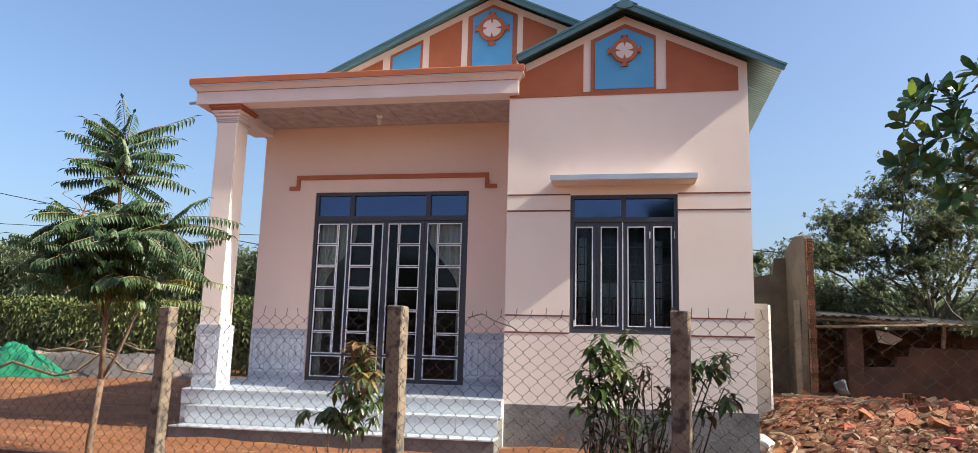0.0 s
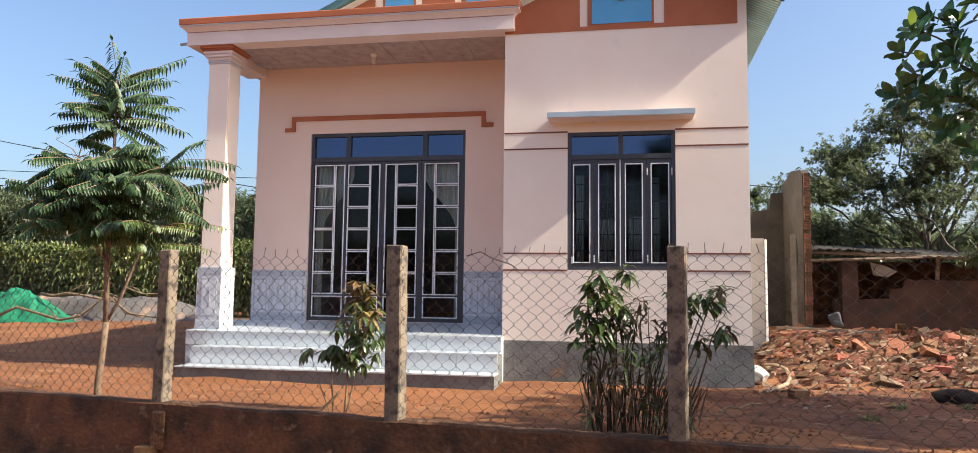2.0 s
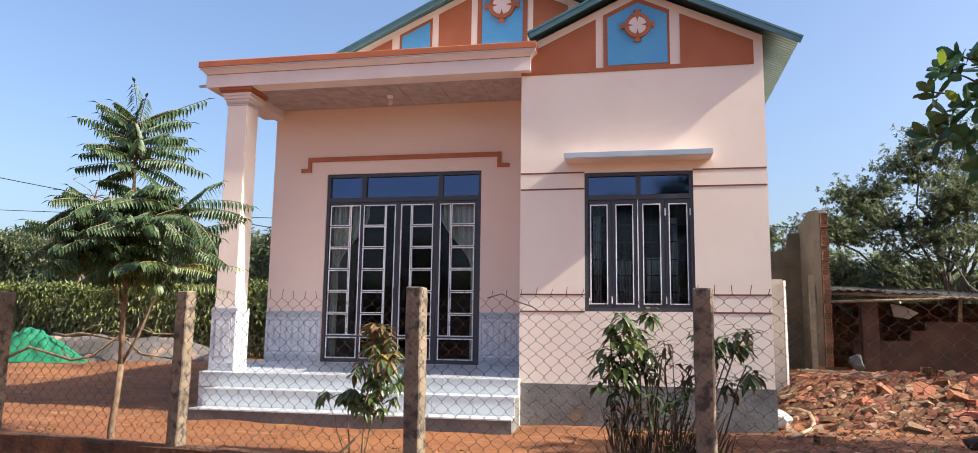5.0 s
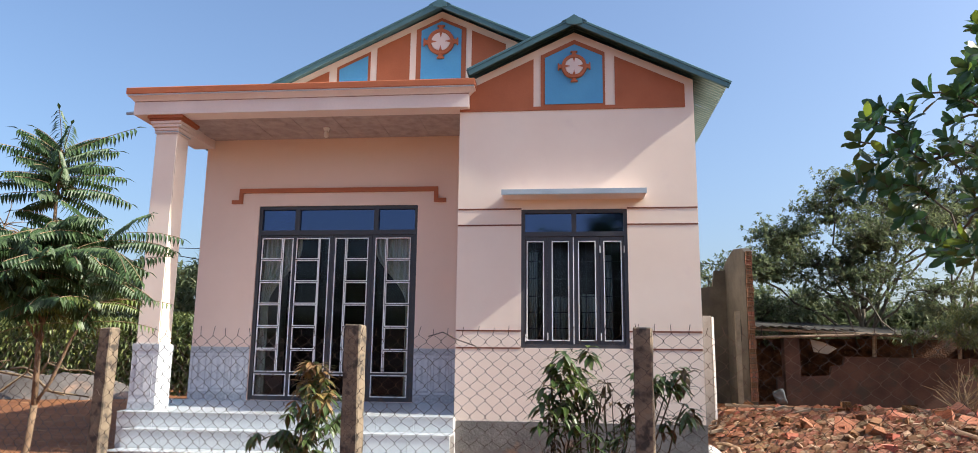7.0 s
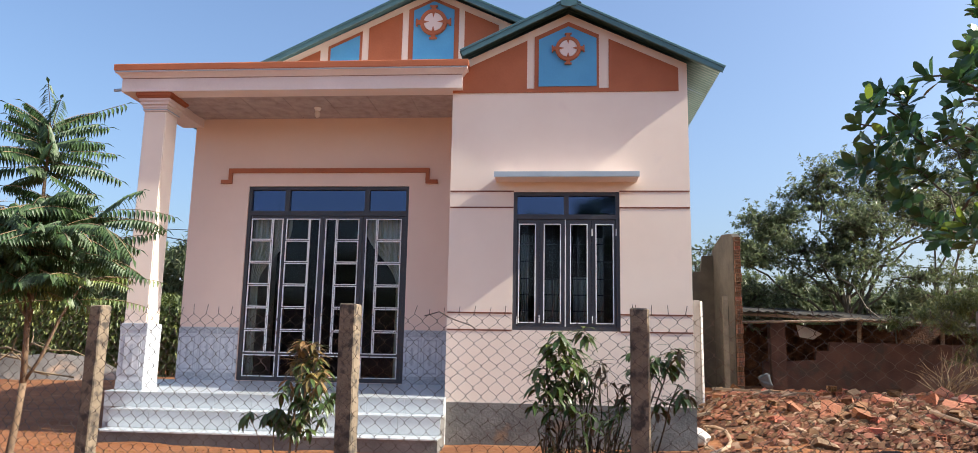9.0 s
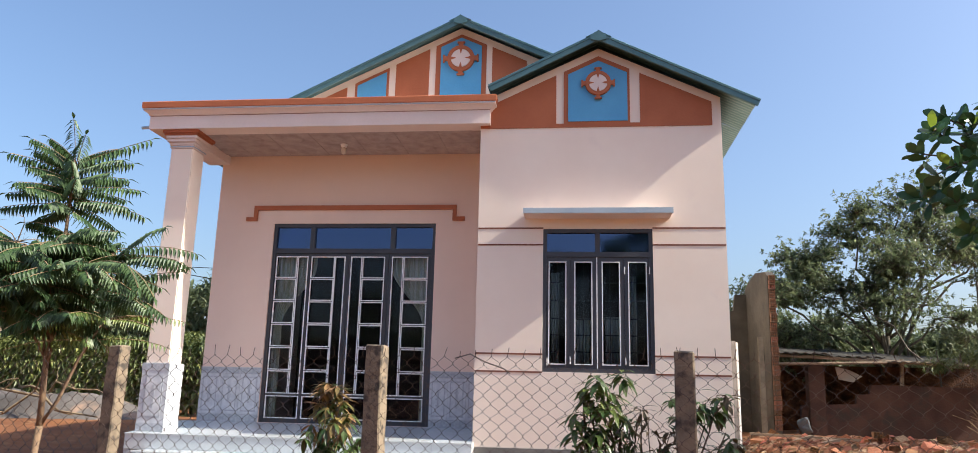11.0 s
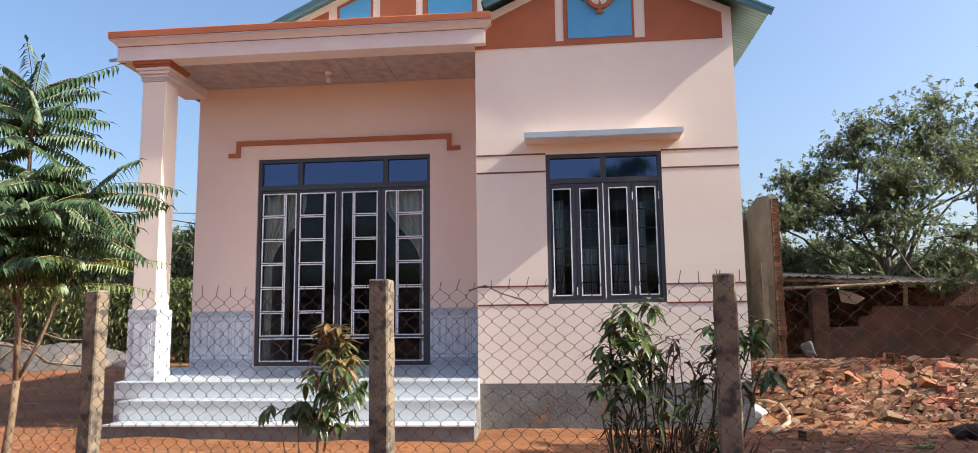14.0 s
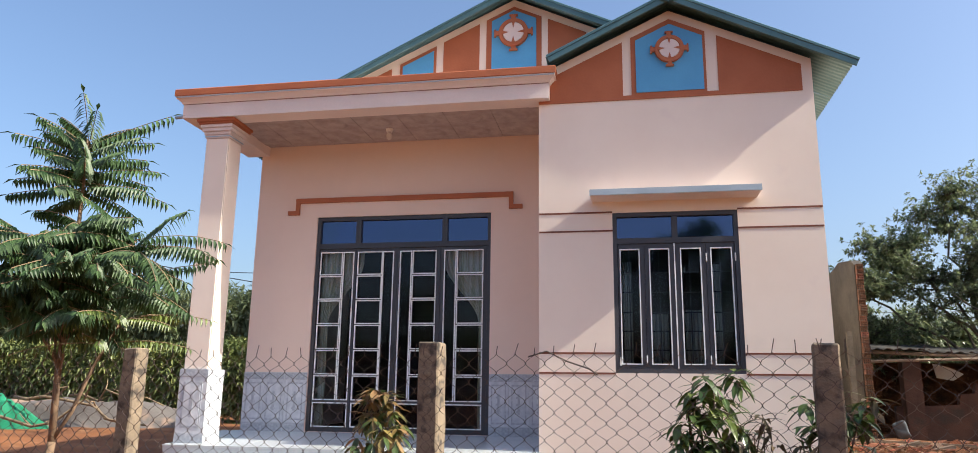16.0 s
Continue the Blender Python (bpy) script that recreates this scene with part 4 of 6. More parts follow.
def frond(leaves, stems, p, az, el, length, rng, droop=0.9, pairs=14, lf=0.108, wd=0.031):
    d = Vector((math.cos(az) * math.cos(el), math.sin(az) * math.cos(el), math.sin(el)))
    pts = [p]
    n = pairs + 2
    for i in range(n):
        d = (d + Vector((0, 0, -droop / n * (0.4 + 1.0 * i / n)))).normalized()
        pts.append(pts[-1] + d * (length / n))
    tube(pts[::4] + ([pts[-1]] if (len(pts) - 1) % 4 else []), 0.0035, 3, stems)
    for i in range(2, len(pts)):
        t = i / (len(pts) - 1)
        d = (pts[i] - pts[i - 1]).normalized()
        s = d.cross(Vector((0, 0, 1)))
        s = s.normalized() if s.length > 1e-3 else Vector((1, 0, 0))
        k = lf * (0.65 + 0.5 * math.sin(math.pi * min(1, t * 0.95))) * rng.uniform(0.85, 1.1)
        for sg in (1, -1):
            dd = s * sg * 0.72 + d * 0.32 + Vector((0, 0, -0.72 + rng.uniform(-0.25, 0.2)))
            leaves.add(pts[i], dd, Vector((0, 0, 1)) + d * 0.3, k, wd * rng.uniform(0.85, 1.15), 0.30, 0.35)
    leaves.add(pts[-1], d, Vector((0, 0, 1)), lf, wd, 0.2)


def pinnate_tree():
    rng = random.Random(11)
    t = thing("tree", "young tree with feathery pinnate leaves behind the fence", "tree")
    bm = bmesh.new()
    B = Vector((-2.98, -3.45, 0))
    def at(x, y, z):
        return B + Vector((x, y, z))
    fork = at(0.02, 0.0, 0.78)
    tube([at(-0.02, 0, 0.0), at(-0.025, 0, 0.25), at(0.0, 0, 0.5), fork], [0.036, 0.030, 0.028, 0.027], 8, bm)
    main = [fork, at(-0.005, 0.0, 1.3), at(0.01, 0.0, 1.8), at(-0.01, 0.02, 2.3), at(0.0, 0.0, 2.65), at(-0.015, 0.0, 2.97)]
    tube(main, [0.026, 0.022, 0.019, 0.015, 0.011, 0.008], 7, bm)
    side_end = at(0.42, 0.05, 1.62)
    tube([fork, at(0.13, 0.02, 0.98), at(0.25, 0.03, 1.3), side_end], [0.018, 0.016, 0.013, 0.009], 6, bm)
    lv, st = Leaves(), bmesh.new()
    # upper crown: long fronds spiral up the leading shoot, steeper towards its tip
    turn = 0.4
    for k in range(38):
        u = k / 37
        turn += 2.399
        z = 2.52 + 0.43 * u ** 0.8
        frond(lv, st, at(0.0, 0.0, z), turn + rng.uniform(-0.2, 0.2), 0.02 + 0.80 * u * u + rng.uniform(-0.1, 0.12), (0.52 + 0.12 * math.sin(3.1 * u)) * rng.uniform(0.62, 1.12) * (1 - 0.2 * max(0.0, -math.cos(turn))), rng, rng.uniform(0.2, 0.65), 15, 0.104, 0.029)
    # lower crown: side shoots, each with its own spray
    for dx, dy, z, cnt, ln in ((0.40, 0.12, 2.20, 15, 0.64), (0.34, -0.20, 2.06, 14, 0.58), (-0.28, 0.05, 2.18, 15, 0.56), (-0.12, -0.28, 2.18, 14, 0.52), (0.10, 0.30, 2.22, 12, 0.56), (0.08, -0.10, 2.28, 14, 0.50), (-0.40, -0.12, 1.95, 13, 0.52), (0.12, -0.26, 1.95, 13, 0.52), (-0.34, 0.26, 1.98, 12, 0.52), (0.28, 0.20, 1.95, 12, 0.52), (-0.10, -0.16, 1.82, 12, 0.48), (-0.22, 0.10, 1.72, 12, 0.46), (0.05, 0.12, 1.74, 12, 0.46), (-0.45, 0.0, 1.76, 12, 0.50), (-0.20, -0.28, 1.68, 12, 0.46), (0.16, -0.20, 1.70, 10, 0.44)):
        e = at(dx, dy, z)
        limb(bm, at(dx * 0.05, 0, z - 0.42 + rng.uniform(-0.06, 0.06)), e, 0.013, 0.007, rng, 0.05, 4, 5)
        a0 = rng.uniform(0, 6)
        for i in range(cnt):
            a = a0 + i * 2.399 + rng.uniform(-0.3, 0.3)
            frond(lv, st, e + Vector((0, 0, rng.uniform(-0.10, 0.03))), a, rng.uniform(-0.3, 0.6), ln * rng.uniform(0.6, 1.12) * (1 - 0.25 * max(0.0, -math.cos(a))), rng, rng.uniform(0.3, 0.85), 15, 0.106, 0.030)
    part("trunk", bm, BARK, t, "thin pale brown trunk that forks low", smooth=True)
    lv.done("crown", LEAF_TREE, t, "dark green pinnate fronds")
    tagged(part("rachis", st, STEM, t), kind="stuff")
    lv, st = Leaves(), bmesh.new()
    for p, cnt in ((side_end, 8), (at(0.30, 0.04, 1.45), 5)):
        for i in range(cnt):
            frond(lv, st, p, i * 2.4 + 0.5, 0.15 + rng.uniform(-0.2, 0.3), rng.uniform(0.4, 0.62), rng, 0.6, 15, 0.08, 0.022)
    tagged(lv.done("lower_frond", LEAF_LIGHT, t, "yellowish green lower fronds"), kind="stuff")
    tagged(part("rachis", st, STEM, t), kind="stuff")


pinnate_tree()


def whorl(lv, p, axis, count, length, width, rng, spread=0.9, droop=0.25, broad=False):
    axis = axis.normalized()
    u = axis.orthogonal().normalized()
    w = axis.cross(u)
    a0 = rng.uniform(0, 6.28)
    for i in range(count):
        a = a0 + i * 2.399
        s = spread * rng.uniform(0.6, 1.3)
        d = axis * 0.6 + (u * math.cos(a) + w * math.sin(a)) * s + Vector((0, 0, -0.25))
        (lv.broad if broad else lv.add)(p - axis * rng.uniform(0, 0.08), d, Vector((0, 0, 1)) + rnd_dir(rng) * 0.3, length * rng.uniform(0.7, 1.15), width * rng.uniform(0.8, 1.2), droop)


def mango_sapling():
    rng = random.Random(21)
    t = thing("mango_sapling", "mango sapling with drooping green and yellowish leaves", "plant")
    B = Vector((-0.80, -3.52, 0.04))
    bm, lv, ln = bmesh.new(), Leaves(), Leaves()
    hubs = []
    for x, z, r in ((0.20, 1.06, 0.010), (0.13, 0.72, 0.009), (0.28, 0.70, 0.008), (-0.04, 0.60, 0.008), (-0.25, 0.56, 0.006)):
        limb(bm, B + Vector((0.10 if x > 0.05 else 0.0, 0, 0)), B + Vector((x, 0.02, z)), r, r * 0.45, rng, 0.03)
    for k in range(74):
        z = rng.uniform(0.44, 1.12)
        w = 0.19 - 0.12 * sm(0.75, 1.12, z)
        hubs.append((0.21 + rng.uniform(-w, w), rng.uniform(-w, w), z, 7))
    hubs += [(-0.04 + rng.uniform(-0.07, 0.07), rng.uniform(-0.06, 0.06), rng.uniform(0.52, 0.64), 7) for _ in range(6)]
    hubs += [(-0.25 + rng.uniform(-0.04, 0.04), rng.uniform(-0.04, 0.04), 0.55 + rng.uniform(-0.02, 0.03), 6) for _ in range(2)]
    for x, y, z, cnt in hubs:
        p = B + Vector((x, y, z))
        tube([p - Vector((x * 0.12, y * 0.3, 0.09)), p], [0.004, 0.003], 4, bm)
        young = z > 0.74 and rng.random() < 0.62
        a0 = rng.uniform(0, 6.28)
        for i in range(cnt):
            a = a0 + i * 2.399
            d = Vector((math.cos(a), math.sin(a), rng.uniform(-1.5, 0.15) if z < 0.95 else rng.uniform(-1.0, 0.7)))
            (ln if young and rng.random() < 0.8 else lv).lance(p, d, rng.uniform(0.09, 0.155), rng.uniform(0.030, 0.044), rng.uniform(0.25, 0.6))
    limb(bm, B + Vector((-0.14, -0.02, -0.02)), B + Vector((0.06, 0, 0.22)), 0.014, 0.010, rng, 0.03)
    part("stem", bm, STEM, t, smooth=True)
    lv.done("foliage", LEAF_MANGO, t, "drooping green leaves")
    ln.done("young_leaves", LEAF_NEW, t, "yellow and reddish young leaves")


mango_sapling()


def hanging_whorl(lv, p, count, length, width, rng):
    """A spray of long pointed leaves that arch out and hang."""
    a0 = rng.uniform(0, 6.28)
    for i in range(count):
        a = a0 + i * 2.399
        lv.lance(p + Vector((0, 0, rng.uniform(-0.06, 0.02))), Vector((math.cos(a), math.sin(a), rng.uniform(-0.6, 0.7))), length * rng.uniform(0.65, 1.1), width * rng.uniform(0.75, 1.15), rng.uniform(0.3, 0.9))


def shrub_clump():
    rng = random.Random(31)
    t = thing("shrub_clump", "clump of thin-stemmed shrubs with long green and withered leaves", "plant")
    B = Vector((1.52, -3.88, 0.05))
    bm, lv, ln, ld = bmesh.new(), Leaves(), Leaves(), Leaves()
    for k in range(27):
        x = rng.uniform(-0.24, 0.44)
        z = rng.uniform(0.45, 1.05)
        e = B + Vector((x * 1.25 + rng.uniform(-0.05, 0.05), rng.uniform(-0.16, 0.2), z))
        limb(bm, B + Vector((x * 0.8, rng.uniform(-0.13, 0.15), 0)), e, 0.007, 0.003, rng, 0.05)
        if z > 0.6:
            hanging_whorl(lv if rng.random() < 0.5 else ld, e, 4, 0.14, 0.032, rng)
        for _ in range(3):
            whorl(ld if rng.random() < 0.6 else lv, B + Vector((x, rng.uniform(-0.15, 0.15), rng.uniform(0.15, z))), rnd_dir(rng, 0, 1), 4, 0.15, 0.030, rng, 0.8, 0.6)
    for k in range(25):
        x = rng.uniform(-0.34, 0.04)
        p = B + Vector((x, rng.uniform(-0.15, 0.15), rng.uniform(0.68, 1.22)))
        hanging_whorl(ln if p.z > 0.98 and rng.random() < 0.45 else (ld if p.z < 0.9 and rng.random() < 0.3 else lv), p, 11, 0.17, 0.042, rng)
    for k in range(17):
        p = B + Vector((rng.uniform(0.34, 0.74), rng.uniform(-0.1, 0.15), rng.uniform(0.70, 1.10)))
        hanging_whorl(lv if rng.random() < 0.75 else ld, p, 9, 0.16, 0.042, rng)
    for x, z in ((0.55, 0.9), (0.62, 1.0), (0.68, 0.85), (-0.25, 1.1), (-0.1, 1.15), (-0.18, 0.95)):
        limb(bm, B + Vector((x * 0.55, 0, 0)), B + Vector((x, 0, z)), 0.010, 0.004, rng, 0.05)
    for k in range(90):
        x = rng.uniform(-0.25, 0.5)
        p = B + Vector((x, rng.uniform(-0.2, 0.2), rng.uniform(0.0, 0.25)))
        ld.add(p, Vector((x * 0.4 + rng.uniform(-0.3, 0.3), rng.uniform(-0.3, 0.3), 0.9)), Vector((0, 1, 0)), rng.uniform(0.15, 0.38), 0.014, 0.3)
    part("stem", bm, SHRUB_STEM, t, smooth=True)
    lv.done("foliage", LEAF_MANGO, t, "long green leaves")
    ln.done("young_leaves", LEAF_LIGHT, t, "bright yellow-green top leaves")
    ld.done("dry_leaves", LEAF_DRY, t, "withered brown leaves")


shrub_clump()


def crown_tree(name, label, base, trunk_top, trunk_r, blobs, leaf_len, leaf_w, mat, seed, twigs=40, per=9, bark=None, spread=0.9, sway=0.08, broad=False, along=(0.45, 0.72, 1.0), reach=(0.15, 0.62)):
    """A tree: tapered trunk, limbs to each part of the crown, twigs and leaf rosettes. blobs: (centre, radii, weight)."""
    rng = random.Random(seed)
    t = thing(name, label, "tree")
    bm, lv = bmesh.new(), Leaves()
    base, top = Vector(base), Vector(trunk_top)
    mid = base.lerp(top, 0.5) + Vector((rng.uniform(-0.1, 0.1), 0, 0))
    tube([base - Vector((0, 0, 0.2)), base.lerp(mid, 0.5), mid, top], [trunk_r, trunk_r * 0.85, trunk_r * 0.7, trunk_r * 0.5], 8, bm)
    for c, r, wgt in blobs:
        c, r = Vector(c), Vector(r)
        start = base.lerp(top, rng.uniform(0.45, 1.0))
        limb(bm, start, c, trunk_r * 0.30, trunk_r * 0.12, rng, sway, 6, 5)
        subs = []
        for k in range(max(3, int(6 * wgt))):
            d = rnd_dir(rng)
            s = c + Vector((d.x * r.x, d.y * r.y, d.z * r.z)) * rng.uniform(0.35, 0.8)
            limb(bm, c, s, trunk_r * 0.12, trunk_r * 0.06, rng, 0.08, 3, 4)
            subs.append(s)
        for k in range(int(twigs * wgt)):
            s = rng.choice(subs)
            d = rnd_dir(rng, -0.6, 1)
            e = s + Vector((d.x * r.x, d.y * r.y, d.z * r.z)) * rng.uniform(*reach)
            tube([s, s.lerp(e, 0.5) + Vector((0, 0, -0.03)), e], [trunk_r * 0.05, trunk_r * 0.04, trunk_r * 0.02], 3, bm)
            for q in along:
                whorl(lv, s.lerp(e, q) + rnd_dir(rng) * leaf_len * 0.4, (e - s) + Vector((0, 0, 0.1)), int(per * (0.5 + 0.5 * q)), leaf_len, leaf_w, rng, spread, 0.15, broad)
    part("trunk", bm, bark or DARKBARK, t, smooth=True)
    lv.done("crown", mat, t)
    return t


crown_tree("tree", "broad bushy tree with small olive leaves behind the ruin", (8.1, 9.0, 0.5), (8.2, 9.2, 2.6), 0.13,
           [((5.5, 8.6, 3.3), (1.0, 0.9, 0.6), 0.8), ((6.6, 9.0, 4.3), (0.95, 0.8, 0.68), 1.0), ((7.6, 9.0, 5.2), (0.9, 0.9, 0.75), 0.8), ((8.6, 9.4, 5.0), (1.1, 1.0, 0.95), 0.6), ((9.7, 9.6, 5.6), (1.0, 1.0, 0.9), 0.6), ((10.6, 9.8, 4.2), (1.5, 1.2, 1.3), 0.5), ((7.2, 8.6, 3.0), (1.4, 1.0, 0.9), 0.9), ((9.2, 9.0, 3.0), (1.5, 1.2, 0.8), 0.5), ((11.6, 10.2, 6.0), (1.1, 1.1, 1.0), 0.6), ((5.9, 9.0, 2.3), (1.1, 0.8, 0.7), 0.8), ((7.8, 8.7, 4.0), (1.2, 0.9, 0.9), 1.0), ((8.9, 8.8, 3.9), (1.2, 0.9, 0.9), 0.5), ((9.9, 9.2, 5.0), (1.2, 1.0, 1.0), 0.5), ((6.2, 8.5, 3.7), (0.9, 0.8, 0.6), 0.8), ((11.2, 9.6, 5.2), (1.2, 1.0, 1.0), 0.5)],
           0.10, 0.048, LEAF_FAR, 41, 235, 8, reach=(0.2, 0.95))
crown_tree("tree", "tall slender-stemmed tree with open olive crown", (11.0, 10.0, 0.5), (10.6, 10.2, 3.4), 0.10,
           [((10.4, 10.2, 5.4), (1.1, 1.0, 1.1), 0.8), ((12.2, 10.6, 5.0), (1.2, 1.0, 1.3), 0.9), ((13.4, 11.0, 3.4), (1.5, 1.2, 1.3), 1.0), ((12.0, 10.0, 7.2), (1.1, 1.0, 1.0), 0.6), ((13.2, 11.0, 6.3), (1.2, 1.0, 1.2), 0.7)],
           0.115, 0.055, LEAF_FAR, 42, 120, 8, reach=(0.2, 0.95))
crown_tree("tree", "rounded leafy tree rising behind the ruined wall", (5.6, 14.0, 0.5), (5.5, 14.0, 2.2), 0.14,
           [((4.6, 14.0, 3.2), (1.3, 1.0, 0.9), 1.0), ((5.6, 14.2, 3.9), (1.3, 1.0, 0.8), 1.0), ((6.8, 14.2, 3.2), (1.4, 1.0, 0.9), 1.0), ((3.8, 14.0, 2.2), (1.2, 1.0, 0.8), 0.8)],
           0.15, 0.075, LEAF_FAR, 43, 130, 9)


def big_leaf_tree():
    """Spreading branches reach out from a trunk by the road; a rosette of thick oval leaves ends each twig."""
    rng = random.Random(44)
    t = thing("tree", "spreading tree with large thick dark leaves at the fence", "tree")
    bm, lv, young = bmesh.new(), Leaves(), Leaves()
    nodes = [Vector((4.95, -5.1, -0.45)), Vector((5.0, -5.1, 0.6)), Vector((4.95, -5.08, 1.4)), Vector((4.85, -5.1, 2.1)), Vector((4.8, -5.1, 2.8)), Vector((4.85, -5.1, 3.4))]
    tube(nodes, [0.07, 0.06, 0.052, 0.042, 0.03, 0.014], 8, bm)
    hubs = []
    for x, z in ((3.02, 2.40), (3.15, 2.51), (3.31, 2.59), (3.39, 2.65), (3.06, 2.25), (3.24, 2.32), (2.97, 2.14), (3.13, 2.11), (3.28, 2.12), (3.24, 1.98), (3.34, 2.44), (3.35, 1.89), (3.74, 3.06), (3.70, 2.85), (3.67, 2.73), (3.70, 2.54), (3.63, 2.31), (3.66, 2.13), (3.48, 1.80), (3.63, 1.83)):
        hubs.append(Vector((x, -5.1 + rng.uniform(-0.12, 0.12), z)))
    hubs += [h + Vector((rng.uniform(0.03, 0.12), rng.uniform(-0.12, 0.12), rng.uniform(-0.10, 0.10))) for h in hubs]
    while len(hubs) < 175:
        x = rng.uniform(3.45, 5.9)
        top, low = 2.45 + 0.62 * min(x - 3.0, 1.7), 1.75 - 0.3 * sm(3.4, 4.2, x)
        p = Vector((x, -5.1 + rng.uniform(-0.55, 0.55), rng.uniform(low, top)))
        if noise.noise(p * 2.2) > -0.12:
            hubs.append(p)
    for p in sorted(hubs, key=lambda v: abs(v.x - 4.9)):
        near = [n for n in nodes[1:] if abs(n.x - 4.9) < abs(p.x - 4.9) - 0.05] or nodes[2:4]
        q = min(near, key=lambda n: (n - p).length + 0.6 * max(0.0, n.z - p.z))
        far = sm(0.0, 1.9, abs(p.x - 4.9))
        limb(bm, q, p, 0.016 - 0.010 * far, 0.011 - 0.007 * far, rng, 0.05, 4, 5)
        nodes.append(p)
        axis = ((p - q).normalized() + Vector((0, 0, 0.5))).normalized()
        u = axis.orthogonal().normalized()
        w = axis.cross(u)
        a0 = rng.uniform(0, 6.28)
        for i in range(rng.randint(7, 11)):
            a = a0 + i * 2.399
            k = i / 10
            d = axis * (0.95 - 0.9 * k) + (u * math.cos(a) + w * math.sin(a)) * (0.55 + 0.5 * k)
            fresh = i < 2 and rng.random() < 0.18 or (p.x == 3.02 and i < 2)
            (young if fresh else lv).broad(p - axis * 0.09 * k, d, axis, rng.uniform(0.085, 0.125), rng.uniform(0.042, 0.056), 0.08)
    part("trunk", bm, DARKBARK, t, smooth=True)
    lv.done("crown", LEAF_BIG, t, "thick dark oval leaves")
    young.done("young_leaves", LEAF_BRIGHT, t, "bright yellow-green young leaves")


big_leaf_tree()
# Added out of view, only to throw dappled shade on the yard soil.
crown_tree("tree", "unseen leafy tree added to shade the yard", (9.6, -2.6, 0.0), (9.5, -2.6, 3.0), 0.13,
           [((7.8, -2.0, 4.2), (1.1, 0.8, 0.9), 1.0), ((8.8, -2.2, 5.0), (1.1, 0.9, 0.9), 1.6), ((9.4, -3.4, 4.4), (1.1, 0.9, 0.8), 1.6), ((10.2, -2.4, 5.6), (1.1, 0.9, 0.9), 1.6), ((8.6, -3.6, 5.4), (1.0, 0.9, 0.8), 1.4), ((11.2, -2.0, 4.6), (1.1, 0.9, 0.9), 1.4), ((9.0, -1.5, 4.7), (1.0, 0.6, 0.8), 1.5), ((8.3, -4.5, 4.6), (1.0, 0.8, 0.8), 1.4), ((10.0, -3.0, 5.0), (1.0, 0.9, 0.9), 1.5)],
           0.22, 0.105, LEAF_BIG, 47, 50, 6, broad=True)
# Invented crown beyond the right edge; it dims the rubble with its shadow.
crown_tree("tree", "unseen leafy tree added to shade the rubble heap", (12.5, 1.6, 0.3), (12.3, 1.9, 3.2), 0.14,
           [((11.0, 1.6, 4.6), (1.2, 1.0, 0.9), 0.9), ((12.2, 2.6, 5.6), (1.2, 1.0, 1.0), 0.9), ((13.2, 1.4, 5.0), (1.2, 1.0, 0.9), 0.9), ((11.6, 3.4, 4.4), (1.2, 0.9, 0.9), 0.8), ((12.6, 2.0, 6.6), (1.1, 1.0, 0.8), 0.7)],
           0.16, 0.085, LEAF_BIG, 46, 105, 7)
crown_tree("shrub", "light feathery shrub beside the rubble", (8.8, 4.6, 0.5), (8.6, 4.6, 1.3), 0.05,
           [((7.9, 4.5, 1.9), (0.9, 0.7, 0.45), 1.0), ((8.9, 4.6, 2.2), (1.0, 0.7, 0.5), 1.0), ((9.6, 4.6, 1.6), (0.9, 0.7, 0.5), 0.9), ((8.6, 4.4, 1.3), (0.9, 0.6, 0.4), 0.7)],
           0.12, 0.018, LEAF_HEDGE, 45, 130, 12)


crown_tree("tree", "tall roadside tree across the road, mirrored in the transom glass", (3.6, -24.5, -0.4), (3.5, -24.5, 4.6), 0.22,
           [((2.8, -24.5, 7.0), (1.1, 1.0, 1.0), 1.0), ((4.2, -24.5, 7.6), (1.4, 1.0, 1.0), 1.0), ((5.6, -24.5, 6.6), (1.3, 1.0, 1.1), 1.0), ((0.9, -24.5, 6.6), (0.9, 0.8, 0.9), 0.8), ((3.5, -24.5, 5.4), (1.8, 1.2, 1.2), 1.2)],
           0.30, 0.12, LEAF_BIG, 48, 50, 7)


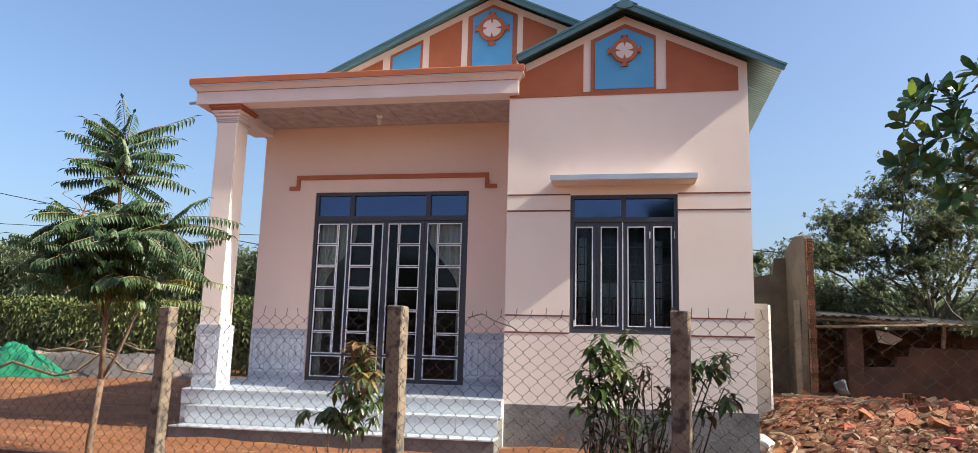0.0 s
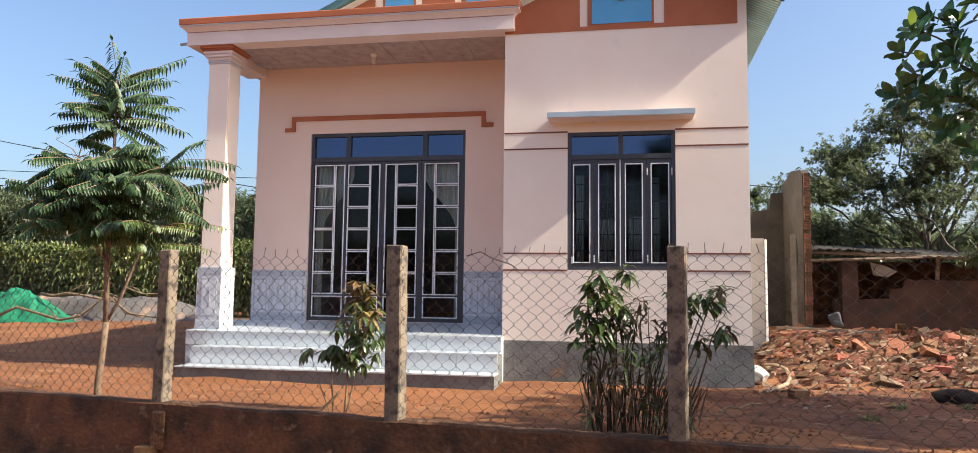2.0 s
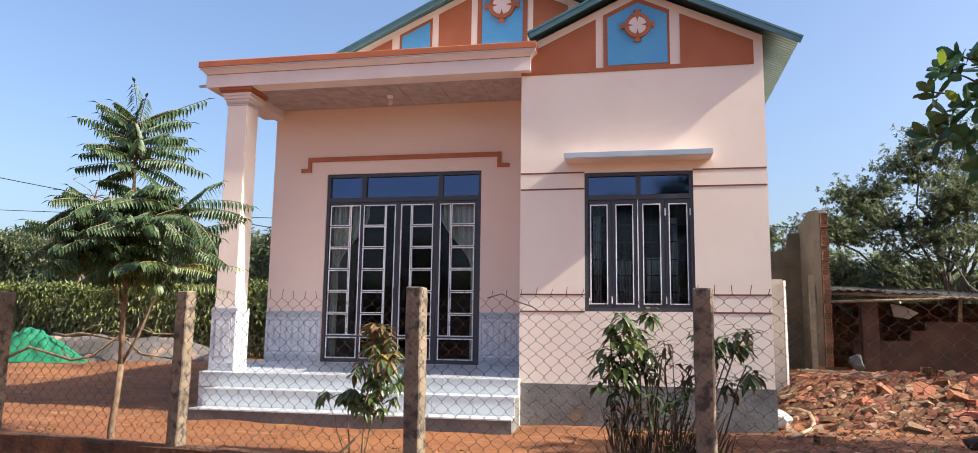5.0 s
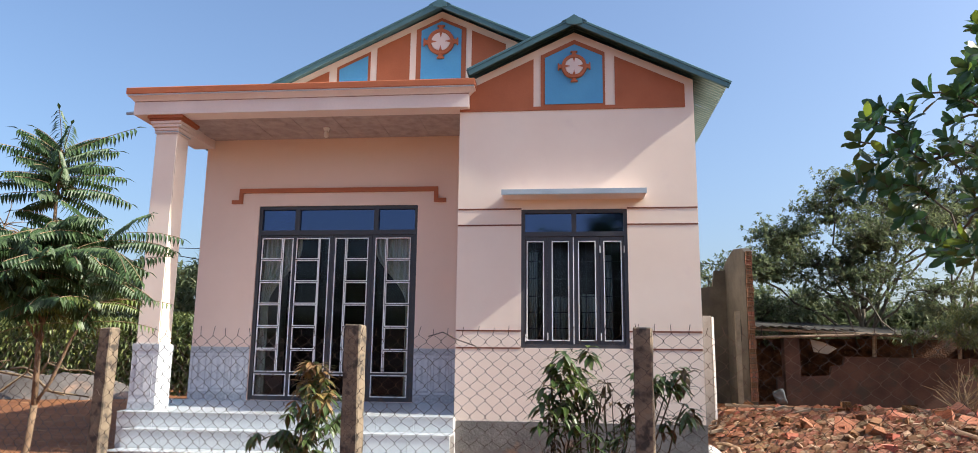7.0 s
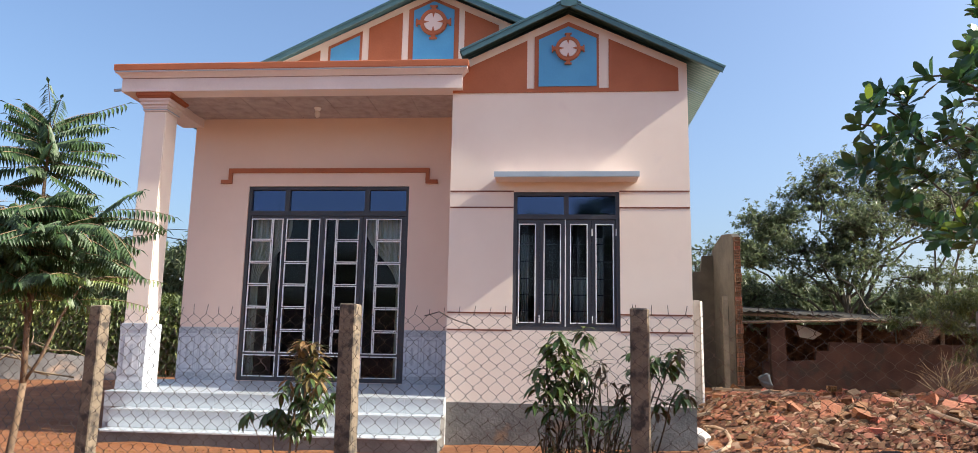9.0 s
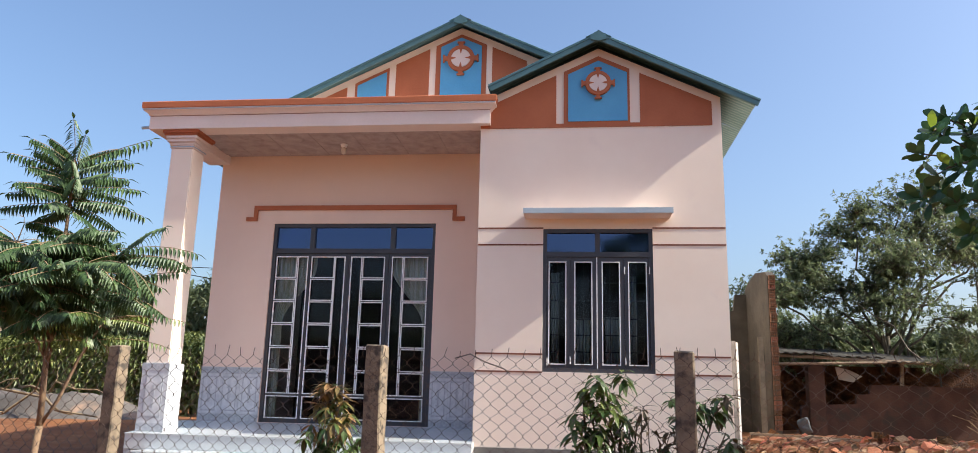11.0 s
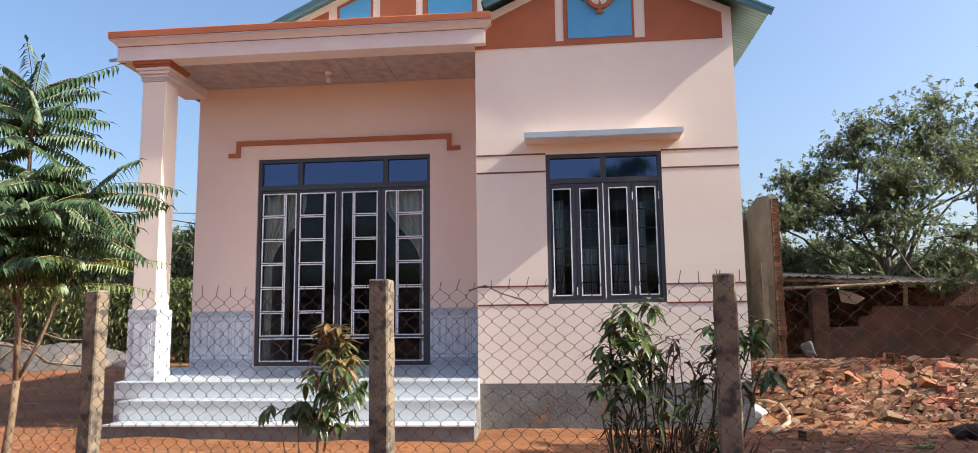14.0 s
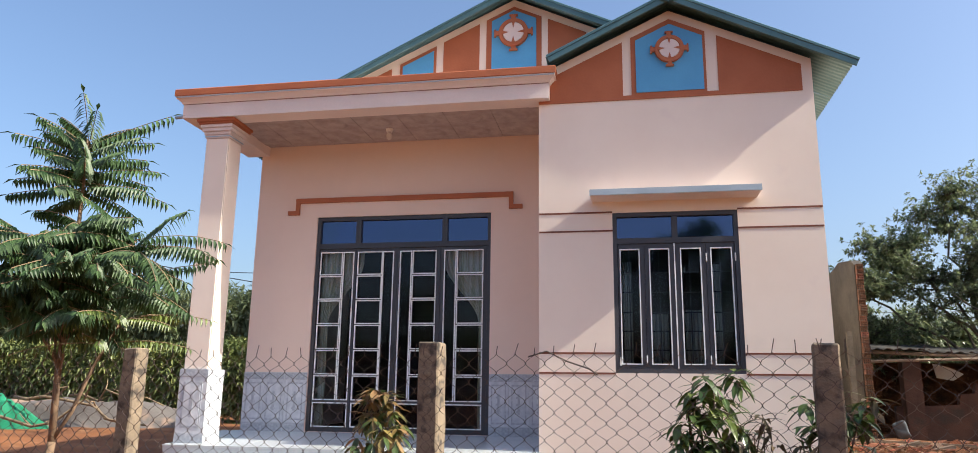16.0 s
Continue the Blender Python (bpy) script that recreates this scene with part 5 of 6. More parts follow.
def hedge(name, label, x0, x1, y0, y1, z1, count, seed, size=0.17, mat=None, base_z=0.25):
    rng = random.Random(seed)
    t = thing(name, label, "hedge")
    lv, bm = Leaves(), bmesh.new()
    for k in range(count):
        x = rng.uniform(x0, x1)
        top = z1 * (0.86 + 0.22 * noise.noise((x * 0.55, seed, 0)) + 0.10 * noise.noise((x * 1.7, seed, 4)))
        v = rng.random() ** 0.6
        z = base_z + (top - base_z) * v
        depth = (y1 - y0) * (0.35 + 0.3 * noise.noise((x * 0.9, z * 0.9, seed)))
        y = y0 + abs(rng.gauss(0, 0.5)) * 0.6 + (1 - v) * -0.05 + depth * 0.5 + sm(0.75, 1, v) * rng.random() * (y1 - y0)
        whorl(lv, Vector((x, y, z)), Vector((rng.uniform(-0.4, 0.4), -0.7, 0.5)), 6, size, size * 0.33, rng, 1.0, 0.35)
    for k in range(int((x1 - x0) * 1.2)):
        x = rng.uniform(x0, x1)
        limb(bm, (x, (y0 + y1) / 2, 0.0), (x + rng.uniform(-0.4, 0.4), (y0 + y1) / 2, z1 * 0.7), 0.05, 0.015, rng)
    part("branches", bm, DARKBARK, t)
    lv.done("foliage", mat or LEAF_HEDGE, t)


hedge("hedge", "dense green hedge of long-leaved bushes behind the yard", -26, -4.2, 11.0, 12.6, 2.85, 10500, 51, 0.24)
hedge("treeline", "darker bushy trees behind the hedge", -34, -3, 17.0, 20.0, 6.0, 8500, 52, 0.36, LEAF_FAR)
hedge("treeline", "low dense bushes behind the shed", 3.5, 22, 12.2, 13.6, 3.6, 7600, 53, 0.26, LEAF_FAR)
hedge("treeline", "distant line of trees beyond the plot", 12, 60, 32.0, 36.0, 5.0, 2600, 54, 0.6, LEAF_FAR, 0.0)
hedge("treeline", "tall roadside trees on the far side of the road", -26, 30, -24.0, -27.0, 4.2, 3600, 56, 0.6, LEAF_FAR, -0.4)
hedge("treeline", "distant line of trees beyond the plot", -90, -14, 42.0, 46.0, 6.5, 3400, 55, 0.8, LEAF_FAR, 0.0)


def dead_tree():
    rng = random.Random(61)
    bm = bmesh.new()
    B = Vector((-17.2, 13.5, 0.2))
    for dx, h in ((0.0, 5.4), (0.9, 5.0), (-0.8, 4.6)):
        e = B + Vector((dx, 0, h))
        pts = limb(bm, B + Vector((dx * 0.4, 0, 0)), e, 0.10, 0.03, rng, 0.06, 6, 5)
        for p in pts[3:]:
            for _ in range(4):
                d = rnd_dir(rng, 0.1, 0.9)
                q = p + d * rng.uniform(0.5, 1.1)
                limb(bm, p, q, 0.025, 0.008, rng, 0.1, 3, 4)
                for _ in range(3):
                    limb(bm, q, q + rnd_dir(rng, -0.2, 0.9) * rng.uniform(0.25, 0.55), 0.008, 0.003, rng, 0.1, 2, 3)
    tagged(part("dead_tree", bm, WOOD), "bare grey leafless tree above the hedge", "tree")


dead_tree()


# ---- yard on the far side: covered heaps ----
TARP = material("faded_grey_tarpaulin", (0.125, 0.11, 0.10), (0.07, 0.06, 0.054), 0.8, 1.2, 0.4, 12, grime=(0.30, 0.20, 0.14, 1.8, 0.58), depth=0.03)
NET = material("green_shade_net", (0.010, 0.20, 0.095), (0.006, 0.12, 0.055), 0.75, 3.0, 0.5, 60, depth=0.02)


def heap(name, label, cx, cy, rx, ry, h, mat, seed, flat=0.5, crumple=0.0):
    def fn(x, y):
        d = math.hypot((x - cx) / rx, (y - cy) / ry)
        k = 1 - sm(flat, 1.0, d)
        return ground_z(x, y) - 0.03 + k * (h * (1 + 0.22 * noise.noise((x * 0.9, y * 0.9, seed))) + 0.09 * noise.noise((x * 3, y * 3, seed)) + 0.03 * noise.noise((x * 8, y * 8, seed)) - crumple * abs(noise.noise((x * 1.7 + y * 0.8, y * 2.4, seed))) - 0.5 * crumple * abs(noise.noise((x * 4.3, y * 4.0 - x, seed + 2))))
    tagged(part(name, sheet(cx - rx, cx + rx, cy - ry, cy + ry, 90, 50, fn), mat, None, smooth=True), label, "tarpaulin")


heap("tarpaulin", "faded grey tarpaulin spread over a long low heap", -14.0, 9.3, 5.2, 1.6, 0.56, TARP, 71, 0.62)
heap("shade_net", "crumpled bright green shade net thrown on the heap", -14.3, 7.8, 2.2, 0.85, 0.82, NET, 72, 0.15, 0.42)


def dead_branch(a, b, r, seed, label):
    rng = random.Random(seed)
    bm = bmesh.new()
    pts = limb(bm, a, b, r, r * 0.5, rng, 0.12, 6, 6)
    for p in pts[2:5]:
        limb(bm, p, p + rnd_dir(rng, 0.0, 0.5) * 0.6, r * 0.5, r * 0.2, rng, 0.1, 3, 5)
    tagged(part("branch", bm, STEM, smooth=True), label, "branch", "cut branches in the yard")


dead_branch((-13.3, 7.7, 0.95), (-10.2, 7.4, 0.42), 0.045, 73, "pale cut branch lying on the grey tarpaulin")
dead_branch((-14.0, 7.0, 0.34), (-9.4, 7.1, 0.40), 0.04, 74, "pale cut branch lying on the bare ground")
dead_branch((-12.0, 7.9, 1.0), (-9.6, 8.0, 0.8), 0.03, 75, "thin cut branch lying on the grey tarpaulin")


# ---- ruin, shed and rubble on the near side ----
def hollow_brick(w, d, h):
    """A brick with six square holes in each end."""
    bm = boxes((-w / 2, w / 2, -d / 2, d / 2, -h / 2, h / 2))
    ends = [f for f in bm.faces if abs(f.normal.x) > 0.9]
    bmesh.ops.delete(bm, geom=ends, context="FACES_ONLY")
    for s in (-1, 1):
        gx = [-d / 2, -d * 0.42, -d * 0.18, -d * 0.12, d * 0.12, d * 0.18, d * 0.42, d / 2]
        gz = [-h / 2, -h * 0.38, -h * 0.07, h * 0.07, h * 0.38, h / 2]
        vv = {(i, j): bm.verts.new((s * w / 2, y, z)) for i, y in enumerate(gx) for j, z in enumerate(gz)}
        for i in range(7):
            for j in range(5):
                q = [vv[i, j], vv[i + 1, j], vv[i + 1, j + 1], vv[i, j + 1]]
                if i % 2 and j % 2:
                    b = [bm.verts.new(v.co - Vector((s * 0.05, 0, 0))) for v in q]
                    for k in range(4):
                        bm.faces.new((q[k], q[(k + 1) % 4], b[(k + 1) % 4], b[k]))
                    bm.faces.new(b)
                else:
                    bm.faces.new(q)
    bmesh.ops.recalc_face_normals(bm, faces=bm.faces[:])
    me = bpy.data.meshes.new("brick")
    bm.to_mesh(me)
    bm.free()
    me.materials.append(BRICK)
    return me


def shard(seed, mat, flat=1.0):
    rng = random.Random(seed)
    bm = boxes((-0.5, 0.5, -0.5, 0.5, -0.5, 0.5))
    bmesh.ops.subdivide_edges(bm, edges=bm.edges[:4], cuts=1)
    for v in bm.verts:
        v.co += Vector([rng.uniform(-0.2, 0.2) for _ in range(3)])
        v.co.z *= flat
    bmesh.ops.convex_hull(bm, input=bm.verts[:])
    me = bpy.data.meshes.new("fragment")
    bm.to_mesh(me)
    bm.free()
    me.materials.append(mat)
    return me


WHOLE = hollow_brick(0.18, 0.12, 0.08)
OLD_BRICK = material("weathered_wall_brick", (0.19, 0.085, 0.048), (0.11, 0.05, 0.03), 0.9, 8.0, 0.4, 50, rnd=0.35, grime=(0.20, 0.165, 0.125, 6, 0.56))
WEATHERED = WHOLE.copy()
WEATHERED.materials[0] = OLD_BRICK
SHARDS = [shard(100 + i, BRICK, 0.75) for i in range(8)] + [shard(120 + i, MORTAR, 0.8) for i in range(3)]


def pile_h(x, y):
    m = 0.24 * math.exp(-((x - 5.9) / 1.5) ** 2 - ((y - 1.9) / 1.1) ** 2) + 0.06 * math.exp(-((x - 4.2) / 1.0) ** 2 - ((y - 2.8) / 1.3) ** 2) + 0.15 * math.exp(-((x - 8.2) / 1.6) ** 2 - ((y - 1.8) / 1.1) ** 2)
    return ground_z(x, y) + m


def rubble():
    rng = random.Random(81)
    bed = tagged(part("dirt_mound", sheet(3.1, 11.0, -0.6, 5.2, 90, 66, lambda x, y: pile_h(x, y) - 0.02 - 0.12 * max(sm(0.4, -0.6, y), sm(3.5, 3.1, x), sm(4.4, 5.2, y)) + 0.03 * noise.noise((x * 5, y * 5, 2))), RUBBLE_DIRT, None, smooth=True), "low mound of red dirt strewn with broken hollow bricks", "rubble")
    def spot():
        while True:
            x, y = rng.uniform(3.2, 9.6), rng.uniform(-0.5, 4.6)
            edge = sm(0.1, 0.9, y) * sm(4.9, 3.6, y) * sm(3.3, 4.7, x)
            if rng.random() < 0.12 + edge * 0.9:
                return x, y
    for k in range(290):
        x, y = spot()
        whole = rng.random() < 0.13
        ob = new("brick" if whole else "fragment", WHOLE if whole else rng.choice(SHARDS))
        s = rng.triangular(0.05, 0.21, 0.085) * (0.55 + 0.45 * sm(3.7, 4.6, x)) if not whole else 1
        sc = (1, 1, 1) if whole else (s * rng.uniform(0.9, 1.7), s, s * rng.uniform(0.35, 0.9))
        ob.parent = bed
        tilt = 42 if not whole else 20
        ob.matrix_basis = Matrix.LocRotScale((x, y, pile_h(x, y) + (0.03 if whole else sc[2] * 0.3)), Euler((radians(rng.uniform(-tilt, tilt)), radians(rng.uniform(-tilt, tilt)), rng.uniform(0, 6.3))), sc)
    for x, y, z, a in ((5.33, 2.45, 0.05, 1.3), (5.50, 2.42, 0.05, 1.5), (5.40, 2.44, 0.135, 1.4), (5.66, 2.40, 0.06, 1.75), (6.5, 2.0, 0.05, 1.9), (7.2, 1.6, 0.05, 1.0)):
        ob = new("brick", WHOLE)
        ob.parent = bed
        ob.matrix_basis = Matrix.LocRotScale((x, y, pile_h(x, y) + z), Euler((0, 0, a)), None)
    for mat, cnt, lbl in ((BRICK_CHIP, 8200, "small red brick chips"), (MORTAR_CHIP, 2000, "small mortar chips")):
        vs, fs = [], []
        for k in range(cnt):
            x, y = spot() if rng.random() < 0.85 else (rng.uniform(2.9, 8.0), rng.uniform(-2.2, 0.4))
            s = rng.triangular(0.012, 0.075, 0.028) * (1 if y > 0.2 else 0.5)
            z = pile_h(x, y)
            q = len(vs)
            for dx, dy, dz in ((-1, -0.7, -0.4), (1, -0.8, -0.4), (0.9, 0.8, -0.4), (-1, 0.7, -0.4), (-0.5, -0.5, 0.5), (0.7, -0.3, 0.6), (0.1, 0.6, 0.5)):
                vs.append((x + s * (dx + rng.uniform(-0.4, 0.4)), y + s * (dy + rng.uniform(-0.4, 0.4)), z + s * (dz + 0.3 + rng.uniform(-0.2, 0.2))))
            fs += [tuple(q + i for i in f) for f in ((0, 1, 5, 4), (1, 2, 5), (2, 6, 5), (2, 3, 6), (3, 0, 4), (3, 4, 6), (4, 5, 6))]
        tagged(part("brick_chip" if mat is BRICK_CHIP else "mortar_chip", (vs, fs), mat, bed, lbl), kind="stuff")


BRICK_CHIP = material("red_brick_chips", (0.25, 0.115, 0.06), (0.14, 0.062, 0.032), 0.9, 6.0, 0.3, 50, rnd=0.35, island=True)
MORTAR_CHIP = material("pale_mortar_chips", (0.36, 0.25, 0.16), (0.23, 0.15, 0.09), 0.95, 8.0, 0.3, 60, rnd=0.3, island=True)
rubble()


def ruined_wall():
    rng = random.Random(91)
    t = thing("ruined_wall", "tall broken wall of hollow bricks with old grey plaster", "wall")
    # long leg, away from the street
    top = [(5.62, 3.42), (5.8, 3.52), (6.6, 3.62), (7.3, 3.50), (7.5, 3.45)]
    bm = bmesh.new()
    lo = [(5.70, 0.2), (7.62, 0.2)]
    poly = [lo[0], lo[1], (7.62, 3.40)] + top[::-1]
    a = [bm.verts.new((4.78, y, z)) for y, z in poly]
    b = [bm.verts.new((4.92, y, z)) for y, z in poly]
    bm.faces.new(a), bm.faces.new(b[::-1])
    for i in range(len(poly)):
        bm.faces.new((a[i], b[i], b[(i + 1) % len(poly)], a[(i + 1) % len(poly)]))
    bmesh.ops.recalc_face_normals(bm, faces=bm.faces[:])
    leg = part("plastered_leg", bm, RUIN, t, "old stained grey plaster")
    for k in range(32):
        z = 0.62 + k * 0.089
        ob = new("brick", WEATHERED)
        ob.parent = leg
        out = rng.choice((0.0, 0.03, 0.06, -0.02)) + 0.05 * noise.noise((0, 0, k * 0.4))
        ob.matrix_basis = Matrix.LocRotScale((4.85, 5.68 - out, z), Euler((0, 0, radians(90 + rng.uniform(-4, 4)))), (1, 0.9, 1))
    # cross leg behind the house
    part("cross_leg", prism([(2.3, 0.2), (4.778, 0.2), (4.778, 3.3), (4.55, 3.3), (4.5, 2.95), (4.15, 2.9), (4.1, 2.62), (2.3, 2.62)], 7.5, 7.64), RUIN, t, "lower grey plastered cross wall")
    # Hole is not cut: a flat near-black patch paints its dark inside.
    HOLE = material("hole_dark_patch", (0.02, 0.018, 0.016), None, 0.95, 6, 0.3, 40)
    bm = bmesh.new()
    n = 14
    vs = [bm.verts.new((4.772, 6.4 + 0.26 * math.cos(2 * math.pi * k / n) * (1 + 0.3 * noise.noise((k, 0, 0))), 1.95 + 0.33 * math.sin(2 * math.pi * k / n) * (1 + 0.4 * noise.noise((k, 4, 0))))) for k in range(n)]
    bm.faces.new(vs)
    r = bmesh.ops.extrude_face_region(bm, geom=bm.faces[:])
    for v in [g for g in r["geom"] if isinstance(g, bmesh.types.BMVert)]:
        v.co.x += 0.02
    part("broken_hole", bm, HOLE, t, "broken hole in the plaster, its dark inside a flat black patch")
    p = thing("timber_post", "upright weathered timber jamb beside the ruined wall", "post")
    part("jamb", boxes((4.50, 4.59, 5.35, 5.44, 0.4, 2.25), bevel=0.006), DARKBARK, p)
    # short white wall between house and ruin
    w = tagged(part("yard_wall", boxes((2.965, 3.70, 3.35, 3.47, 0.1, 2.02), bevel=0.008), DULL_WALL), "short white plastered wall beside the house, its face greyed for shade", "wall")
    # Sunlit end of the same wall: the light is put in as white.
    part("edge", boxes((3.703, 3.735, 3.33, 3.49, 0.1, 2.0), bevel=0.006), WHITE, w, "end of the wall, whitened for the sun on it")


# White plaster greyed to hold the shade on the wall's face.
DULL_WALL = material("shaded_white_plaster", (0.36, 0.345, 0.33), (0.27, 0.255, 0.24), 0.9, 1.5, 0.3, 30)
PALE_GREY = material("dull_white_plaster", (0.58, 0.56, 0.53), (0.48, 0.46, 0.43), 0.9, 1.5, 0.3, 30)
# Pale sack given a dark base, since it should lie in shade.
SACK = material("blue_grey_sack_with_shade", (0.11, 0.13, 0.145), (0.06, 0.065, 0.075), 0.9, 6, 0.4, 40)
ruined_wall()


def shed():
    t = thing("shed", "collapsed low shed with rendered brick wall and old roof sheets", "shed")
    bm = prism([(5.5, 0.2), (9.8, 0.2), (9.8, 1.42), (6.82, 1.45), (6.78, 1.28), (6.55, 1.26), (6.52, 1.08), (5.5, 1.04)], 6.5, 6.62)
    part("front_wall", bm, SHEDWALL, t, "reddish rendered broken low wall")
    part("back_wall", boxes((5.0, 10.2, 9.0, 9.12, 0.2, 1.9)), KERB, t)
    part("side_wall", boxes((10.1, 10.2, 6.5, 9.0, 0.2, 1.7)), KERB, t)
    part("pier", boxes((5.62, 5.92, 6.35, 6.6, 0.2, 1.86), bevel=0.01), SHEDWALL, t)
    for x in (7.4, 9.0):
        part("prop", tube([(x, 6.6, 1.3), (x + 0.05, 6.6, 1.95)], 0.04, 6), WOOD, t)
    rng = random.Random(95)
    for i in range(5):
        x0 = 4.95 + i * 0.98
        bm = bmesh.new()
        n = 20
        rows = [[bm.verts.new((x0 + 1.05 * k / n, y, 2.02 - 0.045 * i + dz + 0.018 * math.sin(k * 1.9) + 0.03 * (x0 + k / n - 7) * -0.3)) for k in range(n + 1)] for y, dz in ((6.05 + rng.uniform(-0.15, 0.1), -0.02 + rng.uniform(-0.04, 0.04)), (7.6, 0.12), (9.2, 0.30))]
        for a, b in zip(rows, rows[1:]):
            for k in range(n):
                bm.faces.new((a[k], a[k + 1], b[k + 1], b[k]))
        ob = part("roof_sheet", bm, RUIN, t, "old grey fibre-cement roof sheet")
        ob.modifiers.new("thick", "SOLIDIFY").thickness = 0.012
    part("eave_pole", tube([(4.9, 6.25, 1.98), (6.6, 6.2, 1.90), (8.3, 6.2, 1.84), (9.9, 6.2, 1.74)], 0.035, 6), WOOD, t)
    part("eave_pole", tube([(5.0, 6.15, 1.80), (7.0, 6.15, 1.86)], 0.03, 6), WOOD, t)
    s = tagged(part("torn_sheet", prism([(6.35, 1.55), (6.62, 1.50), (6.80, 1.62), (6.72, 1.66), (6.55, 1.74), (6.30, 1.80)], 6.9, 6.92), PALE_GREY), "torn pale sheet hanging in the shed", "sheet")
    # bag beside the shed
    bm = bmesh.new()
    bmesh.ops.create_icosphere(bm, subdivisions=3, radius=1, matrix=Matrix.Translation((5.42, 6.1, 0.66)) @ Matrix.Diagonal((0.11, 0.11, 0.14, 1)))
    for v in bm.verts:
        v.co += 0.09 * noise.noise_vector(v.co * 6)
    tagged(part("sack", bm, SACK, smooth=True), "crumpled pale blue-grey sack by the shed", "sack")


shed()


def hose():
    HOSE = material("beige_plastic_pipe", (0.40, 0.29, 0.19), (0.30, 0.20, 0.12), 0.6, 6, 0.1, 40)
    pts = [(3.05, -0.50), (3.22, -0.20), (3.40, 0.15), (3.52, 0.60), (3.57, 1.1), (3.52, 1.5), (3.42, 1.75)]
    tagged(part("plastic_pipe", tube([(x, y, pile_h(x, y) + 0.035) for x, y in pts], 0.024, 8), HOSE, smooth=True), "bent beige plastic pipe lying on the soil", "pipe")
    pts = [(6.2, 1.2), (6.5, 0.8), (6.75, 0.4), (6.9, 0.2)]
    tagged(part("plastic_pipe", tube([(x, y, pile_h(x, y) + 0.08) for x, y in pts], 0.03, 8), HOSE, smooth=True), "beige plastic pipe lying across the rubble", "pipe")
    bm = bmesh.new()
    bmesh.ops.create_icosphere(bm, subdivisions=3, radius=1, matrix=Matrix.Translation((3.12, 0.50, 0.11)) @ Matrix.Diagonal((0.12, 0.18, 0.10, 1)))
    for v in bm.verts:
        v.co += 0.06 * noise.noise_vector(v.co * 9)
    tagged(part("sack", bm, PALE_GREY, smooth=True), "small crumpled white sack at the foot of the wall", "sack")
    for a, b in (((3.4, 2.4), (5.0, 2.7)), ((3.3, 2.9), (4.6, 3.1)), ((4.2, 3.6), (5.2, 3.4))):
        ob = boxes((-0.8, 0.8, -0.04, 0.04, -0.02, 0.02))
        A, Bv = Vector((*a, pile_h(*a) + 0.07)), Vector((*b, pile_h(*b) + 0.07))
        bmesh.ops.transform(ob, matrix=Matrix.Translation((A + Bv) / 2) @ (Bv - A).to_track_quat("X", "Z").to_matrix().to_4x4(), verts=ob.verts)
        tagged(part("plank", ob, WOOD), "weathered timber plank lying on the rubble", "plank", "planks on the rubble")


hose()


def dead_shrub():
    rng = random.Random(99)
    bm = bmesh.new()
    B = Vector((7.6, 3.6, 0.55))
    for k in range(26):
        d = rnd_dir(rng, 0.35, 0.95)
        e = B + d * rng.uniform(0.5, 1.0)
        limb(bm, B + rnd_dir(rng) * 0.1, e, 0.012, 0.004, rng, 0.1, 3, 4)
        limb(bm, B.lerp(e, 0.6), B.lerp(e, 0.6) + rnd_dir(rng, 0, 1) * 0.3, 0.006, 0.003, rng, 0.1, 2, 3)
    tagged(part("dead_shrub", bm, STEM), "bare dry grey twiggy shrub behind the rubble", "plant")
    bm = bmesh.new()
    pts = limb(bm, (8.9, 6.6, 0.5), (7.2, 8.0, 3.2), 0.028, 0.012, rng, 0.09, 7, 6)
    tagged(part("leaning_trunk", bm, DARKBARK, smooth=True), "dark slender trunk leaning over the shed", "tree")


dead_shrub()


# ---- small things by the kerb wall ----
def kerb_bits():
    for x, w in ((-2.22, 0.07), (-4.15, 0.07)):
        y = fence_y(x) - 0.16
        b = tagged(part("brick_stub", boxes((x - w, x + w, y - 0.06, y + 0.055, -0.45, -0.17), bevel=0.006), BRICK), "upright orange brick against the low wall", "brick", "bricks against the kerb")
    bm = boxes((-2.20, -2.10, fence_y(-2.15) - 0.14, fence_y(-2.15) - 0.08, -0.2, 0.09))
    bmesh.ops.bevel(bm, geom=bm.edges[:], offset=0.01, segments=1, affect="EDGES")
    for v in bm.verts:
        v.co += 0.012 * noise.noise_vector(v.co * 9)
    tagged(part("concrete_stub", bm, KERB), "broken stub of an old concrete post", "post")
    rng = random.Random(77)
    bm = bmesh.new()
    limb(bm, (2.35, -2.4, 0.06), (2.75, -2.1, 0.10), 0.012, 0.008, rng, 0.1)
    tagged(part("branch", bm, STEM), "short dry stick on the soil", "branch")


kerb_bits()


CHAR = material("charred_wood", (0.032, 0.016, 0.010), (0.014, 0.008, 0.006), 0.9, 8.0, 0.6, 40)


